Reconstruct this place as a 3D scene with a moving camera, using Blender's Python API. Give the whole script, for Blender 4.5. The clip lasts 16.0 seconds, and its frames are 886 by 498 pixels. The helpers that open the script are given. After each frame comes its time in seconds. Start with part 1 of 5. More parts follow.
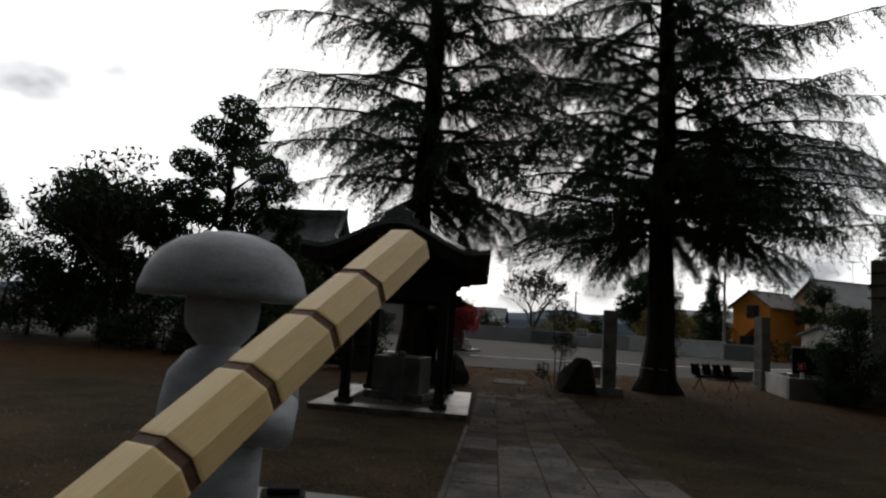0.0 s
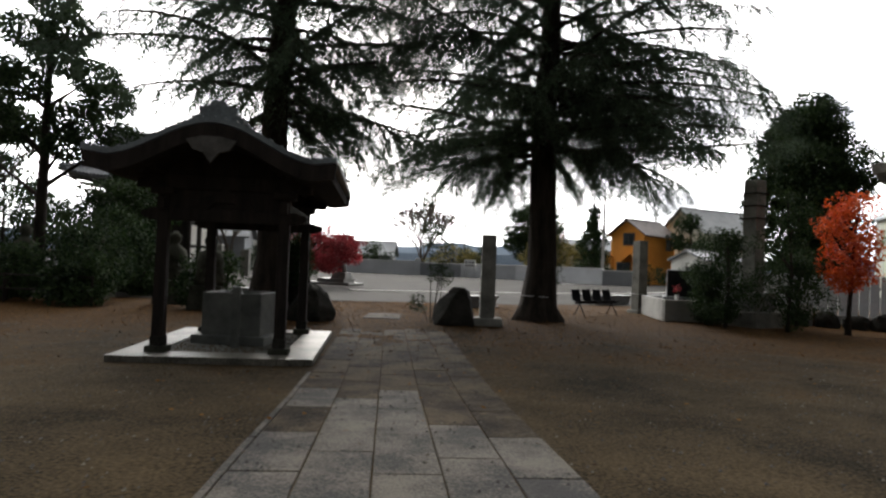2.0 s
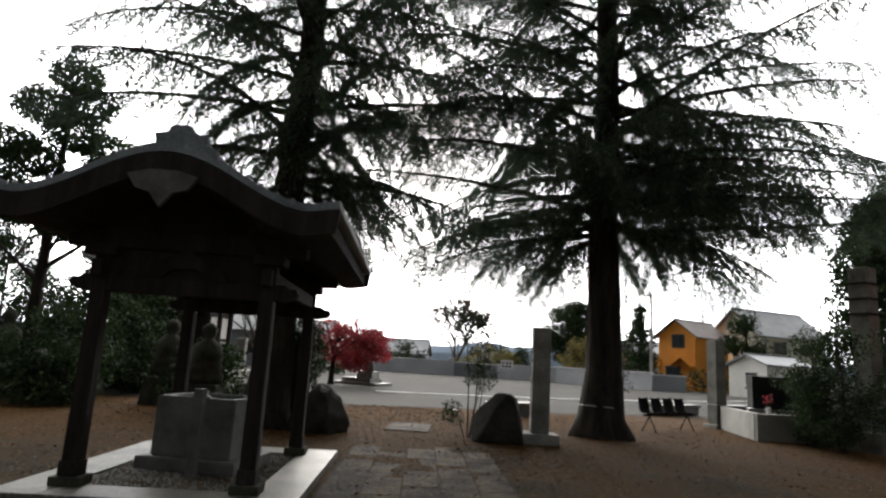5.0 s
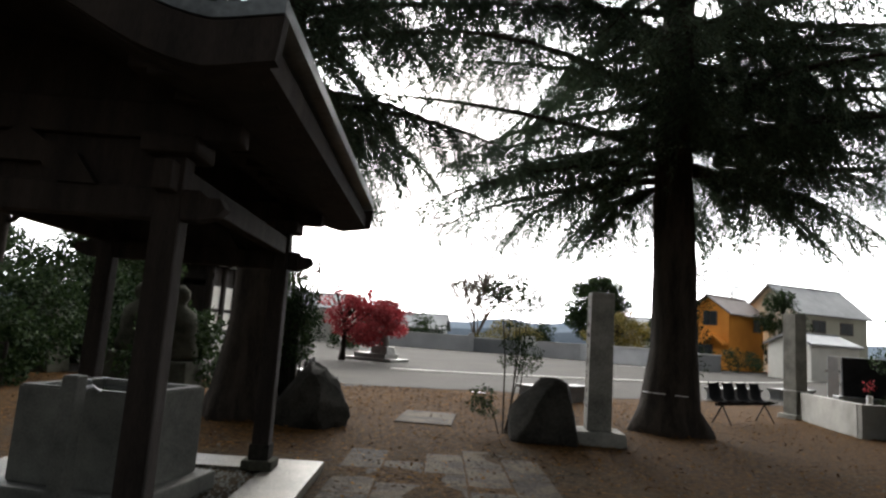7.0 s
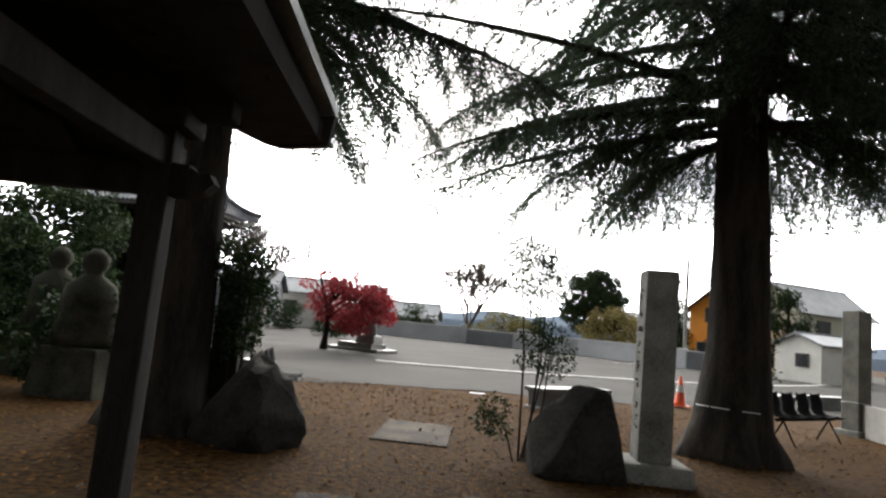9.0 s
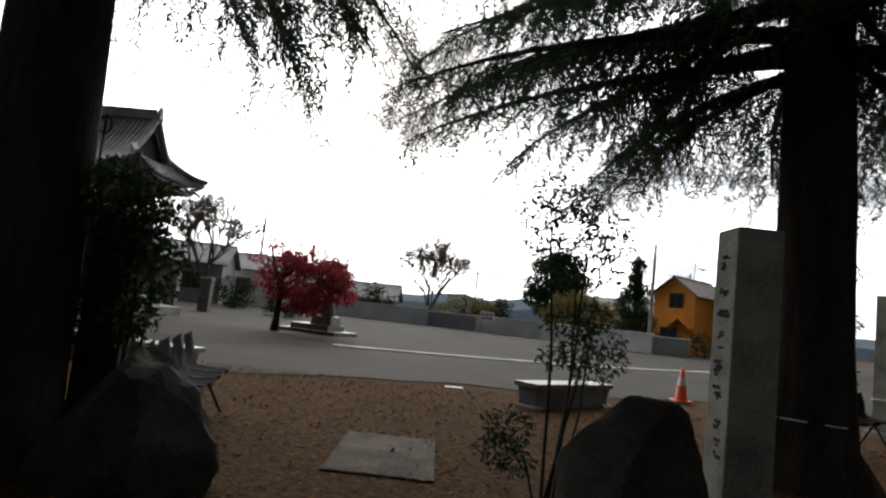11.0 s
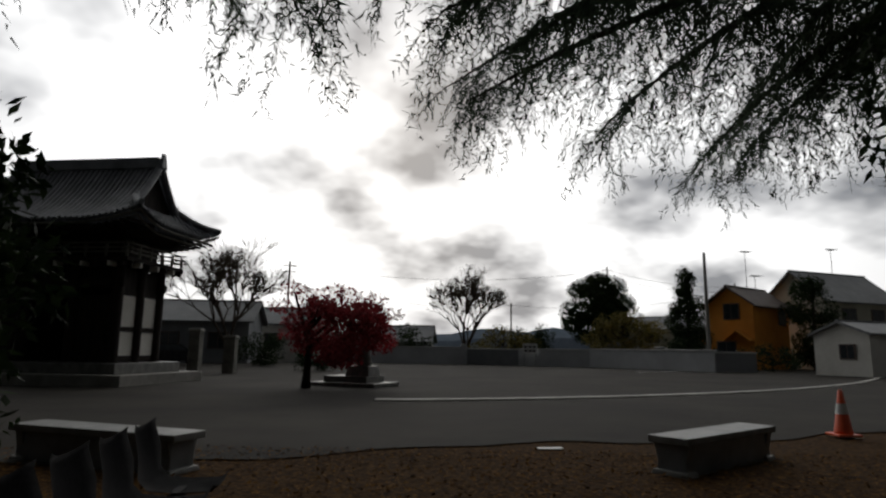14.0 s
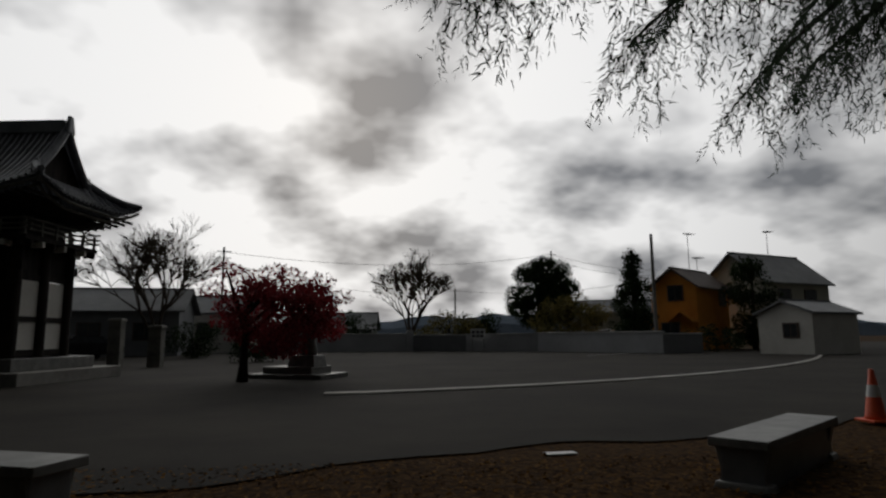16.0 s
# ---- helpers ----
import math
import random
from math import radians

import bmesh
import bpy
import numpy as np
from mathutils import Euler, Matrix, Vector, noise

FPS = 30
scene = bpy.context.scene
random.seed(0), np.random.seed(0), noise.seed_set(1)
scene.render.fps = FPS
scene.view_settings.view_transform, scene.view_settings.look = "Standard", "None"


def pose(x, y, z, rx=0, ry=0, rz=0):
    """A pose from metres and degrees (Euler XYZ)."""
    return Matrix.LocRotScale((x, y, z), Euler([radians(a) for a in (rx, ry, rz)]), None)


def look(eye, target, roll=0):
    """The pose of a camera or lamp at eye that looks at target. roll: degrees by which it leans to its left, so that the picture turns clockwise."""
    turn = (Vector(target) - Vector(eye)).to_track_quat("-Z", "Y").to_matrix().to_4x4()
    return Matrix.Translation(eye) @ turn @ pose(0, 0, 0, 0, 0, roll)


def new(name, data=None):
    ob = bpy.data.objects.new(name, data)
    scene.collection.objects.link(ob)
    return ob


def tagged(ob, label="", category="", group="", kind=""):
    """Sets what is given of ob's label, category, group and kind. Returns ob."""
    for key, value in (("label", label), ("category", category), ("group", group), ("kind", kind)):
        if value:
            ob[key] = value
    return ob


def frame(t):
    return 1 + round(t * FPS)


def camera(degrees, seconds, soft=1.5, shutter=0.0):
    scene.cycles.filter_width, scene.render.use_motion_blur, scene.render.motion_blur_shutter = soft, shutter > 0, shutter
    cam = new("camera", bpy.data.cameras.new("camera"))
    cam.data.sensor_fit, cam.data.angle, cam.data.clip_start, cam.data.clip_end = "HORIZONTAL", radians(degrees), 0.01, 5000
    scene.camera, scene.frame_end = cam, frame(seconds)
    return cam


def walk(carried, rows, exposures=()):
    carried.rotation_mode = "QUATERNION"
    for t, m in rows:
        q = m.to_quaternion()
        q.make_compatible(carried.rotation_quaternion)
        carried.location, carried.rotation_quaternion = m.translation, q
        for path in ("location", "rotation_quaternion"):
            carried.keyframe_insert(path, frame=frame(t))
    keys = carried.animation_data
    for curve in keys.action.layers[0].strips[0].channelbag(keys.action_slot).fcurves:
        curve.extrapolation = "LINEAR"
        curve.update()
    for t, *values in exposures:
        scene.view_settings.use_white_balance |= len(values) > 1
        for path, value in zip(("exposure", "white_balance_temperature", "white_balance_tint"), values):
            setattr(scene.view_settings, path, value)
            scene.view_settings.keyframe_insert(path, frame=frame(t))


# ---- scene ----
cam = camera(72.0, 16.0, soft=2.4)
PATH = [
    (0, (1.229, -2.949, 1.488), (0.992, -0.978, 1.73), 3.9),
    (0.5, (1.386, -2.496, 1.433), (1.325, -0.505, 1.614), 3.7),
    (1, (1.54, -2.038, 1.41), (1.737, -0.05, 1.519), 7.2),
    (1.5, (1.634, -1.709, 1.399), (1.848, 0.274, 1.541), 7.3),
    (2, (1.76, -1.135, 1.398), (1.882, 0.86, 1.446), 2.3),
    (2.5, (1.826, -0.838, 1.401), (2.012, 1.147, 1.565), 3.3),
    (3, (1.93, -0.202, 1.412), (1.871, 1.781, 1.666), 2.5),
    (3.5, (1.9, 0.238, 1.403), (1.898, 2.218, 1.683), 4.6),
    (6, (1.678, 2.839, 1.352), (1.669, 4.799, 1.75), 2.8),
    (6.5, (1.629, 3.72, 1.371), (1.673, 5.707, 1.591), 6.3),
    (7, (1.645, 4.233, 1.334), (1.583, 6.212, 1.617), 4.0),
    (7.5, (1.595, 4.921, 1.312), (1.667, 6.898, 1.602), 6.6),
    (8, (1.572, 5.576, 1.282), (1.577, 7.557, 1.554), 4.3),
    (8.5, (1.562, 6.366, 1.278), (1.724, 8.346, 1.514), 8.5),
    (9, (1.536, 6.752, 1.308), (1.497, 8.735, 1.563), 5.6),
    (11.5, (1.197, 9.479, 1.268), (1.344, 11.463, 1.474), 5.5),
    (12, (1.106, 9.845, 1.292), (1.202, 11.825, 1.563), 2.1),
    (12.5, (1.053, 10.203, 1.297), (1.103, 12.189, 1.53), 4.7),
    (13, (0.974, 10.732, 1.275), (1.057, 12.712, 1.544), 3.2),
    (13.5, (0.962, 11.189, 1.254), (1.037, 13.167, 1.541), 1.9),
    (14, (0.819, 11.728, 1.245), (0.831, 13.701, 1.573), 0.8),
    (14.5, (0.813, 12.199, 1.237), (0.704, 14.182, 1.467), 2.7),
    (15, (0.656, 12.76, 1.226), (0.627, 14.743, 1.489), -0.1),
    (15.5, (0.639, 13.139, 1.141), (0.715, 15.103, 1.51), 0.3),
    (16, (0.432, 13.645, 1.187), (0.64, 15.613, 1.475), -0.4),
]

EXPOSURES = [(0.0, -0.95), (0.5, -0.55), (1.0, 0.1), (1.5, 0.5), (2.0, 0.75), (3.5, 0.85), (6.0, 1.1), (9.0, 1.4), (10.5, 0.6), (11.5, -0.25), (12.5, -0.9),
             (13.5, -1.35), (14.5, -1.75), (15.5, -1.85), (16.0, -2.15)]
walk(cam, [(t, look(e, g, r)) for t, e, g, r in PATH], EXPOSURES)

# ---- sky and light ----
SUN_ELEV, SUN_AZ = radians(24), radians(-4)      # azimuth from +y, negative to the left
world = bpy.data.worlds.new("sky")
scene.world = world
world.use_nodes = True
wn, wl = world.node_tree.nodes, world.node_tree.links
wn.clear()
w_out = wn.new("ShaderNodeOutputWorld")
w_bg = wn.new("ShaderNodeBackground")
w_sky = wn.new("ShaderNodeTexSky")
w_sky.sky_type = "NISHITA"
w_sky.sun_disc = False
w_sky.sun_elevation, w_sky.sun_rotation = SUN_ELEV, SUN_AZ
w_sky.dust_density, w_sky.air_density = 4.0, 1.2
w_tc = wn.new("ShaderNodeTexCoord")
w_sep = wn.new("ShaderNodeSeparateXYZ")
w_add = wn.new("ShaderNodeMath"); w_add.operation = "ADD"; w_add.inputs[1].default_value = 0.45
w_max = wn.new("ShaderNodeMath"); w_max.operation = "MAXIMUM"; w_max.inputs[1].default_value = 0.05
w_div = wn.new("ShaderNodeVectorMath"); w_div.operation = "DIVIDE"
w_cmb = wn.new("ShaderNodeCombineXYZ")
w_n1 = wn.new("ShaderNodeTexNoise")
w_n1.inputs["Scale"].default_value = 2.9
w_n1.inputs["Detail"].default_value = 4.0
w_n1.inputs["Roughness"].default_value = 0.52
w_r1 = wn.new("ShaderNodeValToRGB")
w_r1.color_ramp.elements[0].position, w_r1.color_ramp.elements[0].color = 0.46, (1.0, 1.0, 1.0, 1)
w_r1.color_ramp.elements[1].position, w_r1.color_ramp.elements[1].color = 0.66, (0.22, 0.23, 0.25, 1)
w_dot = wn.new("ShaderNodeVectorMath"); w_dot.operation = "DOT_PRODUCT"
w_dot.inputs[1].default_value = (math.sin(SUN_AZ) * math.cos(SUN_ELEV), math.cos(SUN_AZ) * math.cos(SUN_ELEV), math.sin(SUN_ELEV))
w_glow = wn.new("ShaderNodeMapRange")             # thin cloud lit up round the hidden sun
w_glow.interpolation_type = "SMOOTHSTEP"
w_glow.inputs["From Min"].default_value, w_glow.inputs["From Max"].default_value = 0.25, 1.0
w_glow.inputs["To Min"].default_value, w_glow.inputs["To Max"].default_value = 0.24, 6.2
w_c = wn.new("ShaderNodeMix"); w_c.data_type = "RGBA"; w_c.blend_type = "MULTIPLY"; w_c.inputs[0].default_value = 1.0
w_s = wn.new("ShaderNodeVectorMath"); w_s.operation = "SCALE"; w_s.inputs["Scale"].default_value = 0.012
w_cs = wn.new("ShaderNodeVectorMath"); w_cs.operation = "SCALE"
w_sum = wn.new("ShaderNodeVectorMath"); w_sum.operation = "ADD"
wl.new(w_tc.outputs["Generated"], w_sep.inputs[0])
wl.new(w_sep.outputs[2], w_add.inputs[0]); wl.new(w_add.outputs[0], w_max.inputs[0])
for k in range(3):
    wl.new(w_max.outputs[0], w_cmb.inputs[k])
wl.new(w_tc.outputs["Generated"], w_div.inputs[0]); wl.new(w_cmb.outputs[0], w_div.inputs[1])
wl.new(w_div.outputs[0], w_n1.inputs["Vector"])
wl.new(w_n1.outputs[0], w_r1.inputs[0])
wl.new(w_tc.outputs["Generated"], w_dot.inputs[0]); wl.new(w_dot.outputs["Value"], w_glow.inputs[0])
wl.new(w_r1.outputs[0], w_cs.inputs[0]); wl.new(w_glow.outputs[0], w_cs.inputs["Scale"])
wl.new(w_sky.outputs[0], w_s.inputs[0])
wl.new(w_s.outputs[0], w_sum.inputs[0]); wl.new(w_cs.outputs[0], w_sum.inputs[1])
wl.new(w_sum.outputs[0], w_bg.inputs["Color"])
w_bg.inputs["Strength"].default_value = 0.62
wl.new(w_bg.outputs[0], w_out.inputs[0])

sun_data = bpy.data.lights.new("sun", "SUN")
sun_data.energy, sun_data.angle, sun_data.color = 0.7, radians(14), (1.0, 0.95, 0.88)
sun = new("sun", sun_data)
sun.matrix_world = look((0, 0, 40), (-math.sin(SUN_AZ) * math.cos(SUN_ELEV), -math.cos(SUN_AZ) * math.cos(SUN_ELEV), 40 - math.sin(SUN_ELEV)))


# ---- materials ----
def surface(name, dark, light, scale=8.0, rough=0.8, bump=0.3, metal=0.0, big=0.6, grain=60.0, stretch=(1, 1, 1), vary=0.0, sheen=0.5, island=False, trans=0.0, speck=0.45, ground=False, span=(0.28, 0.72)):
    """Two-scale mottled surface: broad stains over fine grain, with bump."""
    m = bpy.data.materials.new(name)
    m.use_nodes = True
    n, l = m.node_tree.nodes, m.node_tree.links
    b = n["Principled BSDF"]
    tc = n.new("ShaderNodeTexCoord")
    mp = n.new("ShaderNodeMapping")
    mp.inputs["Scale"].default_value = stretch
    if ground:                                    # stains run on from piece to piece
        l.new(n.new("ShaderNodeNewGeometry").outputs["Position"], mp.inputs[0])
    else:
        l.new(tc.outputs["Object"], mp.inputs[0])
    a = n.new("ShaderNodeTexNoise")
    a.inputs["Scale"].default_value, a.inputs["Detail"].default_value, a.inputs["Roughness"].default_value = scale * big, 6, 0.6
    g = n.new("ShaderNodeTexNoise")
    g.inputs["Scale"].default_value, g.inputs["Detail"].default_value = grain, 3
    l.new(mp.outputs[0], a.inputs["Vector"]); l.new(mp.outputs[0], g.inputs["Vector"])
    mx = n.new("ShaderNodeMath"); mx.operation = "MULTIPLY_ADD"
    mx.inputs[1].default_value = speck
    l.new(g.outputs[0], mx.inputs[0])
    sub = n.new("ShaderNodeMath"); sub.operation = "SUBTRACT"; sub.inputs[1].default_value = speck / 2
    l.new(a.outputs[0], sub.inputs[0]); l.new(sub.outputs[0], mx.inputs[2])
    last = mx
    if vary:
        src = n.new("ShaderNodeNewGeometry") if island else n.new("ShaderNodeObjectInfo")
        v = n.new("ShaderNodeMath"); v.operation = "MULTIPLY_ADD"; v.inputs[1].default_value = vary
        l.new(src.outputs["Random Per Island" if island else "Random"], v.inputs[0]); l.new(mx.outputs[0], v.inputs[2])
        o = n.new("ShaderNodeMath"); o.operation = "SUBTRACT"; o.inputs[1].default_value = vary / 2
        l.new(v.outputs[0], o.inputs[0])
        last = o
    r = n.new("ShaderNodeValToRGB")
    r.color_ramp.elements[0].position, r.color_ramp.elements[0].color = span[0], (*dark, 1)
    r.color_ramp.elements[1].position, r.color_ramp.elements[1].color = span[1], (*light, 1)
    l.new(last.outputs[0], r.inputs[0])
    l.new(r.outputs[0], b.inputs["Base Color"])
    b.inputs["Roughness"].default_value, b.inputs["Metallic"].default_value = rough, metal
    b.inputs["Specular IOR Level"].default_value = sheen
    if bump:
        bp = n.new("ShaderNodeBump"); bp.inputs["Strength"].default_value = bump; bp.inputs["Distance"].default_value = 0.02
        l.new(mx.outputs[0], bp.inputs["Height"]); l.new(bp.outputs[0], b.inputs["Normal"])
    if trans:
        tr = n.new("ShaderNodeBsdfTranslucent"); l.new(r.outputs[0], tr.inputs[0])
        ms = n.new("ShaderNodeMixShader"); ms.inputs[0].default_value = trans
        l.new(b.outputs[0], ms.inputs[1]); l.new(tr.outputs[0], ms.inputs[2])
        l.new(ms.outputs[0], n["Material Output"].inputs[0])
    return m


M_EARTH = surface("earth", (0.011, 0.0085, 0.0055), (0.080, 0.057, 0.030), 0.7, 0.98, 0.9, big=0.8, grain=38, sheen=0.06, speck=1.0)
def yard_surface():
    """Damp grit with rust-coloured leaf mould that thickens towards the trees and the road."""
    m = M_EARTH
    n, l = m.node_tree.nodes, m.node_tree.links
    b = n["Principled BSDF"]
    first = b.inputs["Base Color"].links[0].from_socket
    tc = n.new("ShaderNodeTexCoord")
    sep = n.new("ShaderNodeSeparateXYZ")
    l.new(tc.outputs["Object"], sep.inputs[0])
    near = n.new("ShaderNodeMapRange")
    near.inputs["From Min"].default_value, near.inputs["From Max"].default_value = 2.0, 15.0
    near.inputs["To Min"].default_value, near.inputs["To Max"].default_value = -0.28, 0.30
    l.new(sep.outputs[1], near.inputs[0])
    nz = n.new("ShaderNodeTexNoise")
    nz.inputs["Scale"].default_value, nz.inputs["Detail"].default_value, nz.inputs["Roughness"].default_value = 0.55, 8, 0.68
    l.new(tc.outputs["Object"], nz.inputs["Vector"])
    add = n.new("ShaderNodeMath")
    l.new(nz.outputs[0], add.inputs[0]); l.new(near.outputs[0], add.inputs[1])
    ramp = n.new("ShaderNodeValToRGB")
    ramp.color_ramp.elements[0].position, ramp.color_ramp.elements[1].position = 0.44, 0.66
    l.new(add.outputs[0], ramp.inputs[0])
    fine = n.new("ShaderNodeTexNoise")
    fine.inputs["Scale"].default_value, fine.inputs["Detail"].default_value = 14, 5
    l.new(tc.outputs["Object"], fine.inputs["Vector"])
    leaf = n.new("ShaderNodeValToRGB")
    leaf.color_ramp.elements[0].position, leaf.color_ramp.elements[0].color = 0.35, (0.016, 0.0075, 0.003, 1)
    leaf.color_ramp.elements[1].position, leaf.color_ramp.elements[1].color = 0.68, (0.086, 0.043, 0.010, 1)
    l.new(fine.outputs[0], leaf.inputs[0])
    mix = n.new("ShaderNodeMix"); mix.data_type = "RGBA"
    l.new(ramp.outputs[0], mix.inputs[0]); l.new(first, mix.inputs[6]); l.new(leaf.outputs[0], mix.inputs[7])
    l.new(mix.outputs[2], b.inputs["Base Color"])


yard_surface()
M_ASPHALT = surface("asphalt", (0.016, 0.0142, 0.0115), (0.042, 0.037, 0.029), 0.5, 0.92, 0.35, grain=50, sheen=0.12)
M_PAVE = surface("paving_stone", (0.011, 0.0085, 0.006), (0.115, 0.097, 0.073), 3.2, 0.8, 0.7, grain=48, vary=0.14, speck=0.7, ground=True, span=(0.41, 0.68))
M_PAVE_D = surface("muddy_paving_stone", (0.012, 0.0085, 0.005), (0.085, 0.062, 0.038), 3.0, 0.9, 0.7, grain=40, vary=0.12, sheen=0.15, speck=0.7, ground=True, span=(0.34, 0.68))
M_PLATFORM = surface("mossy_platform_stone", (0.030, 0.027, 0.018), (0.17, 0.156, 0.122), 2.6, 0.5, 0.35, grain=45, speck=0.7, ground=True, span=(0.34, 0.70))
M_MOSSY = surface("mossy_dark_stone", (0.014, 0.015, 0.010), (0.075, 0.074, 0.056), 4, 0.95, 0.4, grain=40, sheen=0.1)
# kerb concrete lightened to stand for sky light glancing off its top
M_KERB = surface("sky_sheen_kerb", (0.26, 0.25, 0.225), (0.47, 0.45, 0.41), 1.5, 0.85, 0.2, grain=40)
M_GRANITE = surface("granite", (0.08, 0.082, 0.075), (0.21, 0.208, 0.19), 6, 0.5, 0.15, grain=140)
M_GRANITE_D = surface("dark_granite", (0.07, 0.075, 0.08), (0.17, 0.18, 0.18), 5, 0.3, 0.1, grain=140)
M_STONE = surface("weathered_stone", (0.075, 0.075, 0.062), (0.25, 0.24, 0.205), 4, 0.85, 0.5, grain=45)
M_JIZO = surface("statue_granite", (0.34, 0.36, 0.38), (0.55, 0.57, 0.60), 5, 0.75, 0.25, grain=160)
M_HAT = surface("stained_granite", (0.16, 0.17, 0.175), (0.52, 0.55, 0.585), 4, 0.65, 0.08, grain=90, stretch=(1, 1, 2.2), speck=0.25)
# rock colour lowered to include the shade round the boulders
M_ROCK = surface("shade_darkened_rock", (0.009, 0.0085, 0.007), (0.042, 0.039, 0.032), 3, 0.95, 0.4, grain=25, sheen=0.1)
# a darker grey than the weathered stone
M_BASIN = surface("dark_basin_stone", (0.040, 0.043, 0.038), (0.135, 0.138, 0.122), 5, 0.7, 0.4, grain=60)
M_CONC = surface("concrete", (0.17, 0.165, 0.15), (0.36, 0.345, 0.31), 2.5, 0.85, 0.3, grain=60)
M_WOOD = surface("old_dark_wood", (0.008, 0.006, 0.005), (0.034, 0.026, 0.021), 3, 0.8, 0.4, grain=40, stretch=(4, 4, 0.6), sheen=0.2)
# carving in a lighter colour than the wood: the light on it is painted
M_CARVED = surface("lit_tone_carving", (0.035, 0.032, 0.028), (0.12, 0.112, 0.10), 8, 0.85, 0.5, grain=50)
M_PALE = surface("planed_pale_wood", (0.80, 0.54, 0.22), (0.88, 0.68, 0.34), 4, 0.5, 0.15, grain=60, stretch=(6, 0.6, 6))
M_NOTCH = surface("burnt_wood", (0.06, 0.025, 0.012), (0.16, 0.07, 0.03), 8, 0.7, 0.2, grain=90)
M_COPPER = surface("weathered_copper", (0.06, 0.067, 0.07), (0.19, 0.21, 0.215), 3, 0.4, 0.2, metal=0.5, grain=30)
M_TILE = surface("roof_tile", (0.07, 0.075, 0.085), (0.22, 0.23, 0.245), 2, 0.4, 0.2, grain=20, vary=0.15)
M_PLASTER = surface("plaster", (0.62, 0.60, 0.54), (0.80, 0.78, 0.72), 1.5, 0.9, 0.1, grain=30)
M_BARK = surface("cedar_bark", (0.010, 0.008, 0.0065), (0.045, 0.036, 0.028), 4, 0.95, 1.0, grain=22, stretch=(3, 3, 0.5), sheen=0.15)
M_NEEDLE = surface("cedar_needles", (0.016, 0.028, 0.018), (0.07, 0.10, 0.058), 1.2, 0.8, 0, grain=9, vary=0.3, sheen=0.2, island=True, trans=0.3)
M_LEAF = surface("evergreen_leaves", (0.008, 0.018, 0.007), (0.040, 0.064, 0.022), 1.5, 0.75, 0, grain=10, vary=0.4, sheen=0.12, island=True, trans=0.2)
M_LEAF_Y = surface("yellowing_leaves", (0.09, 0.085, 0.02), (0.30, 0.24, 0.06), 1.5, 0.7, 0, grain=10, vary=0.4, island=True, trans=0.25)
M_RED = surface("crimson_maple_leaves", (0.16, 0.012, 0.018), (0.46, 0.05, 0.06), 1.2, 0.7, 0, grain=10, vary=0.4, island=True, trans=0.3)
M_ORANGE = surface("orange_maple_leaves", (0.34, 0.035, 0.006), (0.66, 0.12, 0.014), 1.2, 0.7, 0, grain=10, vary=0.4, island=True, trans=0.3)
M_TWIG = surface("bare_twigs", (0.05, 0.04, 0.03), (0.13, 0.10, 0.075), 3, 0.9, 0, grain=20)
M_FALLEN = surface("fallen_leaves", (0.022, 0.010, 0.004), (0.15, 0.072, 0.016), 1.0, 0.95, 0, grain=8, vary=0.7, sheen=0.06, island=True)
M_WHITE = surface("white_paint", (0.66, 0.66, 0.64), (0.8, 0.8, 0.78), 2, 0.6, 0.05, grain=40)
M_WALLW = surface("stained_white_wall", (0.45, 0.46, 0.47), (0.68, 0.69, 0.70), 0.6, 0.85, 0.1, grain=14)
M_HOUSE_O = surface("orange_stucco", (0.62, 0.22, 0.025), (0.80, 0.33, 0.045), 0.8, 0.85, 0.1, grain=20)
M_HOUSE_G = surface("cream_siding", (0.42, 0.41, 0.33), (0.56, 0.55, 0.46), 0.6, 0.85, 0.1, grain=15)
M_HOUSE_D = surface("grey_siding", (0.20, 0.21, 0.22), (0.34, 0.35, 0.36), 0.6, 0.85, 0.1, grain=15)
M_ROOF_B = surface("brown_slate_roof", (0.07, 0.05, 0.042), (0.15, 0.11, 0.09), 0.8, 0.7, 0.2, grain=12)
M_ROOF_G = surface("grey_slate_roof", (0.14, 0.145, 0.15), (0.26, 0.27, 0.275), 0.8, 0.6, 0.2, grain=12)
M_GLASS = surface("dark_window_glass", (0.02, 0.024, 0.028), (0.05, 0.055, 0.06), 1, 0.08, 0, grain=4)
M_METAL = surface("galvanised_steel", (0.28, 0.29, 0.30), (0.45, 0.46, 0.47), 6, 0.4, 0.1, metal=0.8, grain=60)
M_BLACK = surface("black_plastic", (0.010, 0.010, 0.011), (0.024, 0.024, 0.026), 6, 0.8, 0.05, grain=60, sheen=0.08)
M_CONE = surface("orange_cone_plastic", (0.62, 0.07, 0.02), (0.85, 0.14, 0.04), 4, 0.5, 0.05, grain=40)
# aerial haze is mixed into the hills' base colour
M_HILL = surface("haze_tinted_hill", (0.10, 0.13, 0.16), (0.17, 0.20, 0.24), 0.02, 1.0, 0, grain=0.2, sheen=0.0)
M_WIRE = surface("cable", (0.02, 0.02, 0.02), (0.05, 0.05, 0.05), 3, 0.7, 0, grain=20)
M_WATER = surface("water", (0.01, 0.013, 0.014), (0.03, 0.035, 0.035), 2, 0.05, 0.05, grain=12)


# ---- mesh helpers ----
def mesh_ob(name, bm, material, parent=None, label="", smooth=False):
    me = bpy.data.meshes.new(name)
    bm.normal_update()
    bm.to_mesh(me)
    bm.free()
    me.materials.append(material)
    if smooth:
        me.polygons.foreach_set("use_smooth", [True] * len(me.polygons))
    ob = new(name, me)
    ob.parent = parent
    if label:
        ob["label"] = label
    return ob


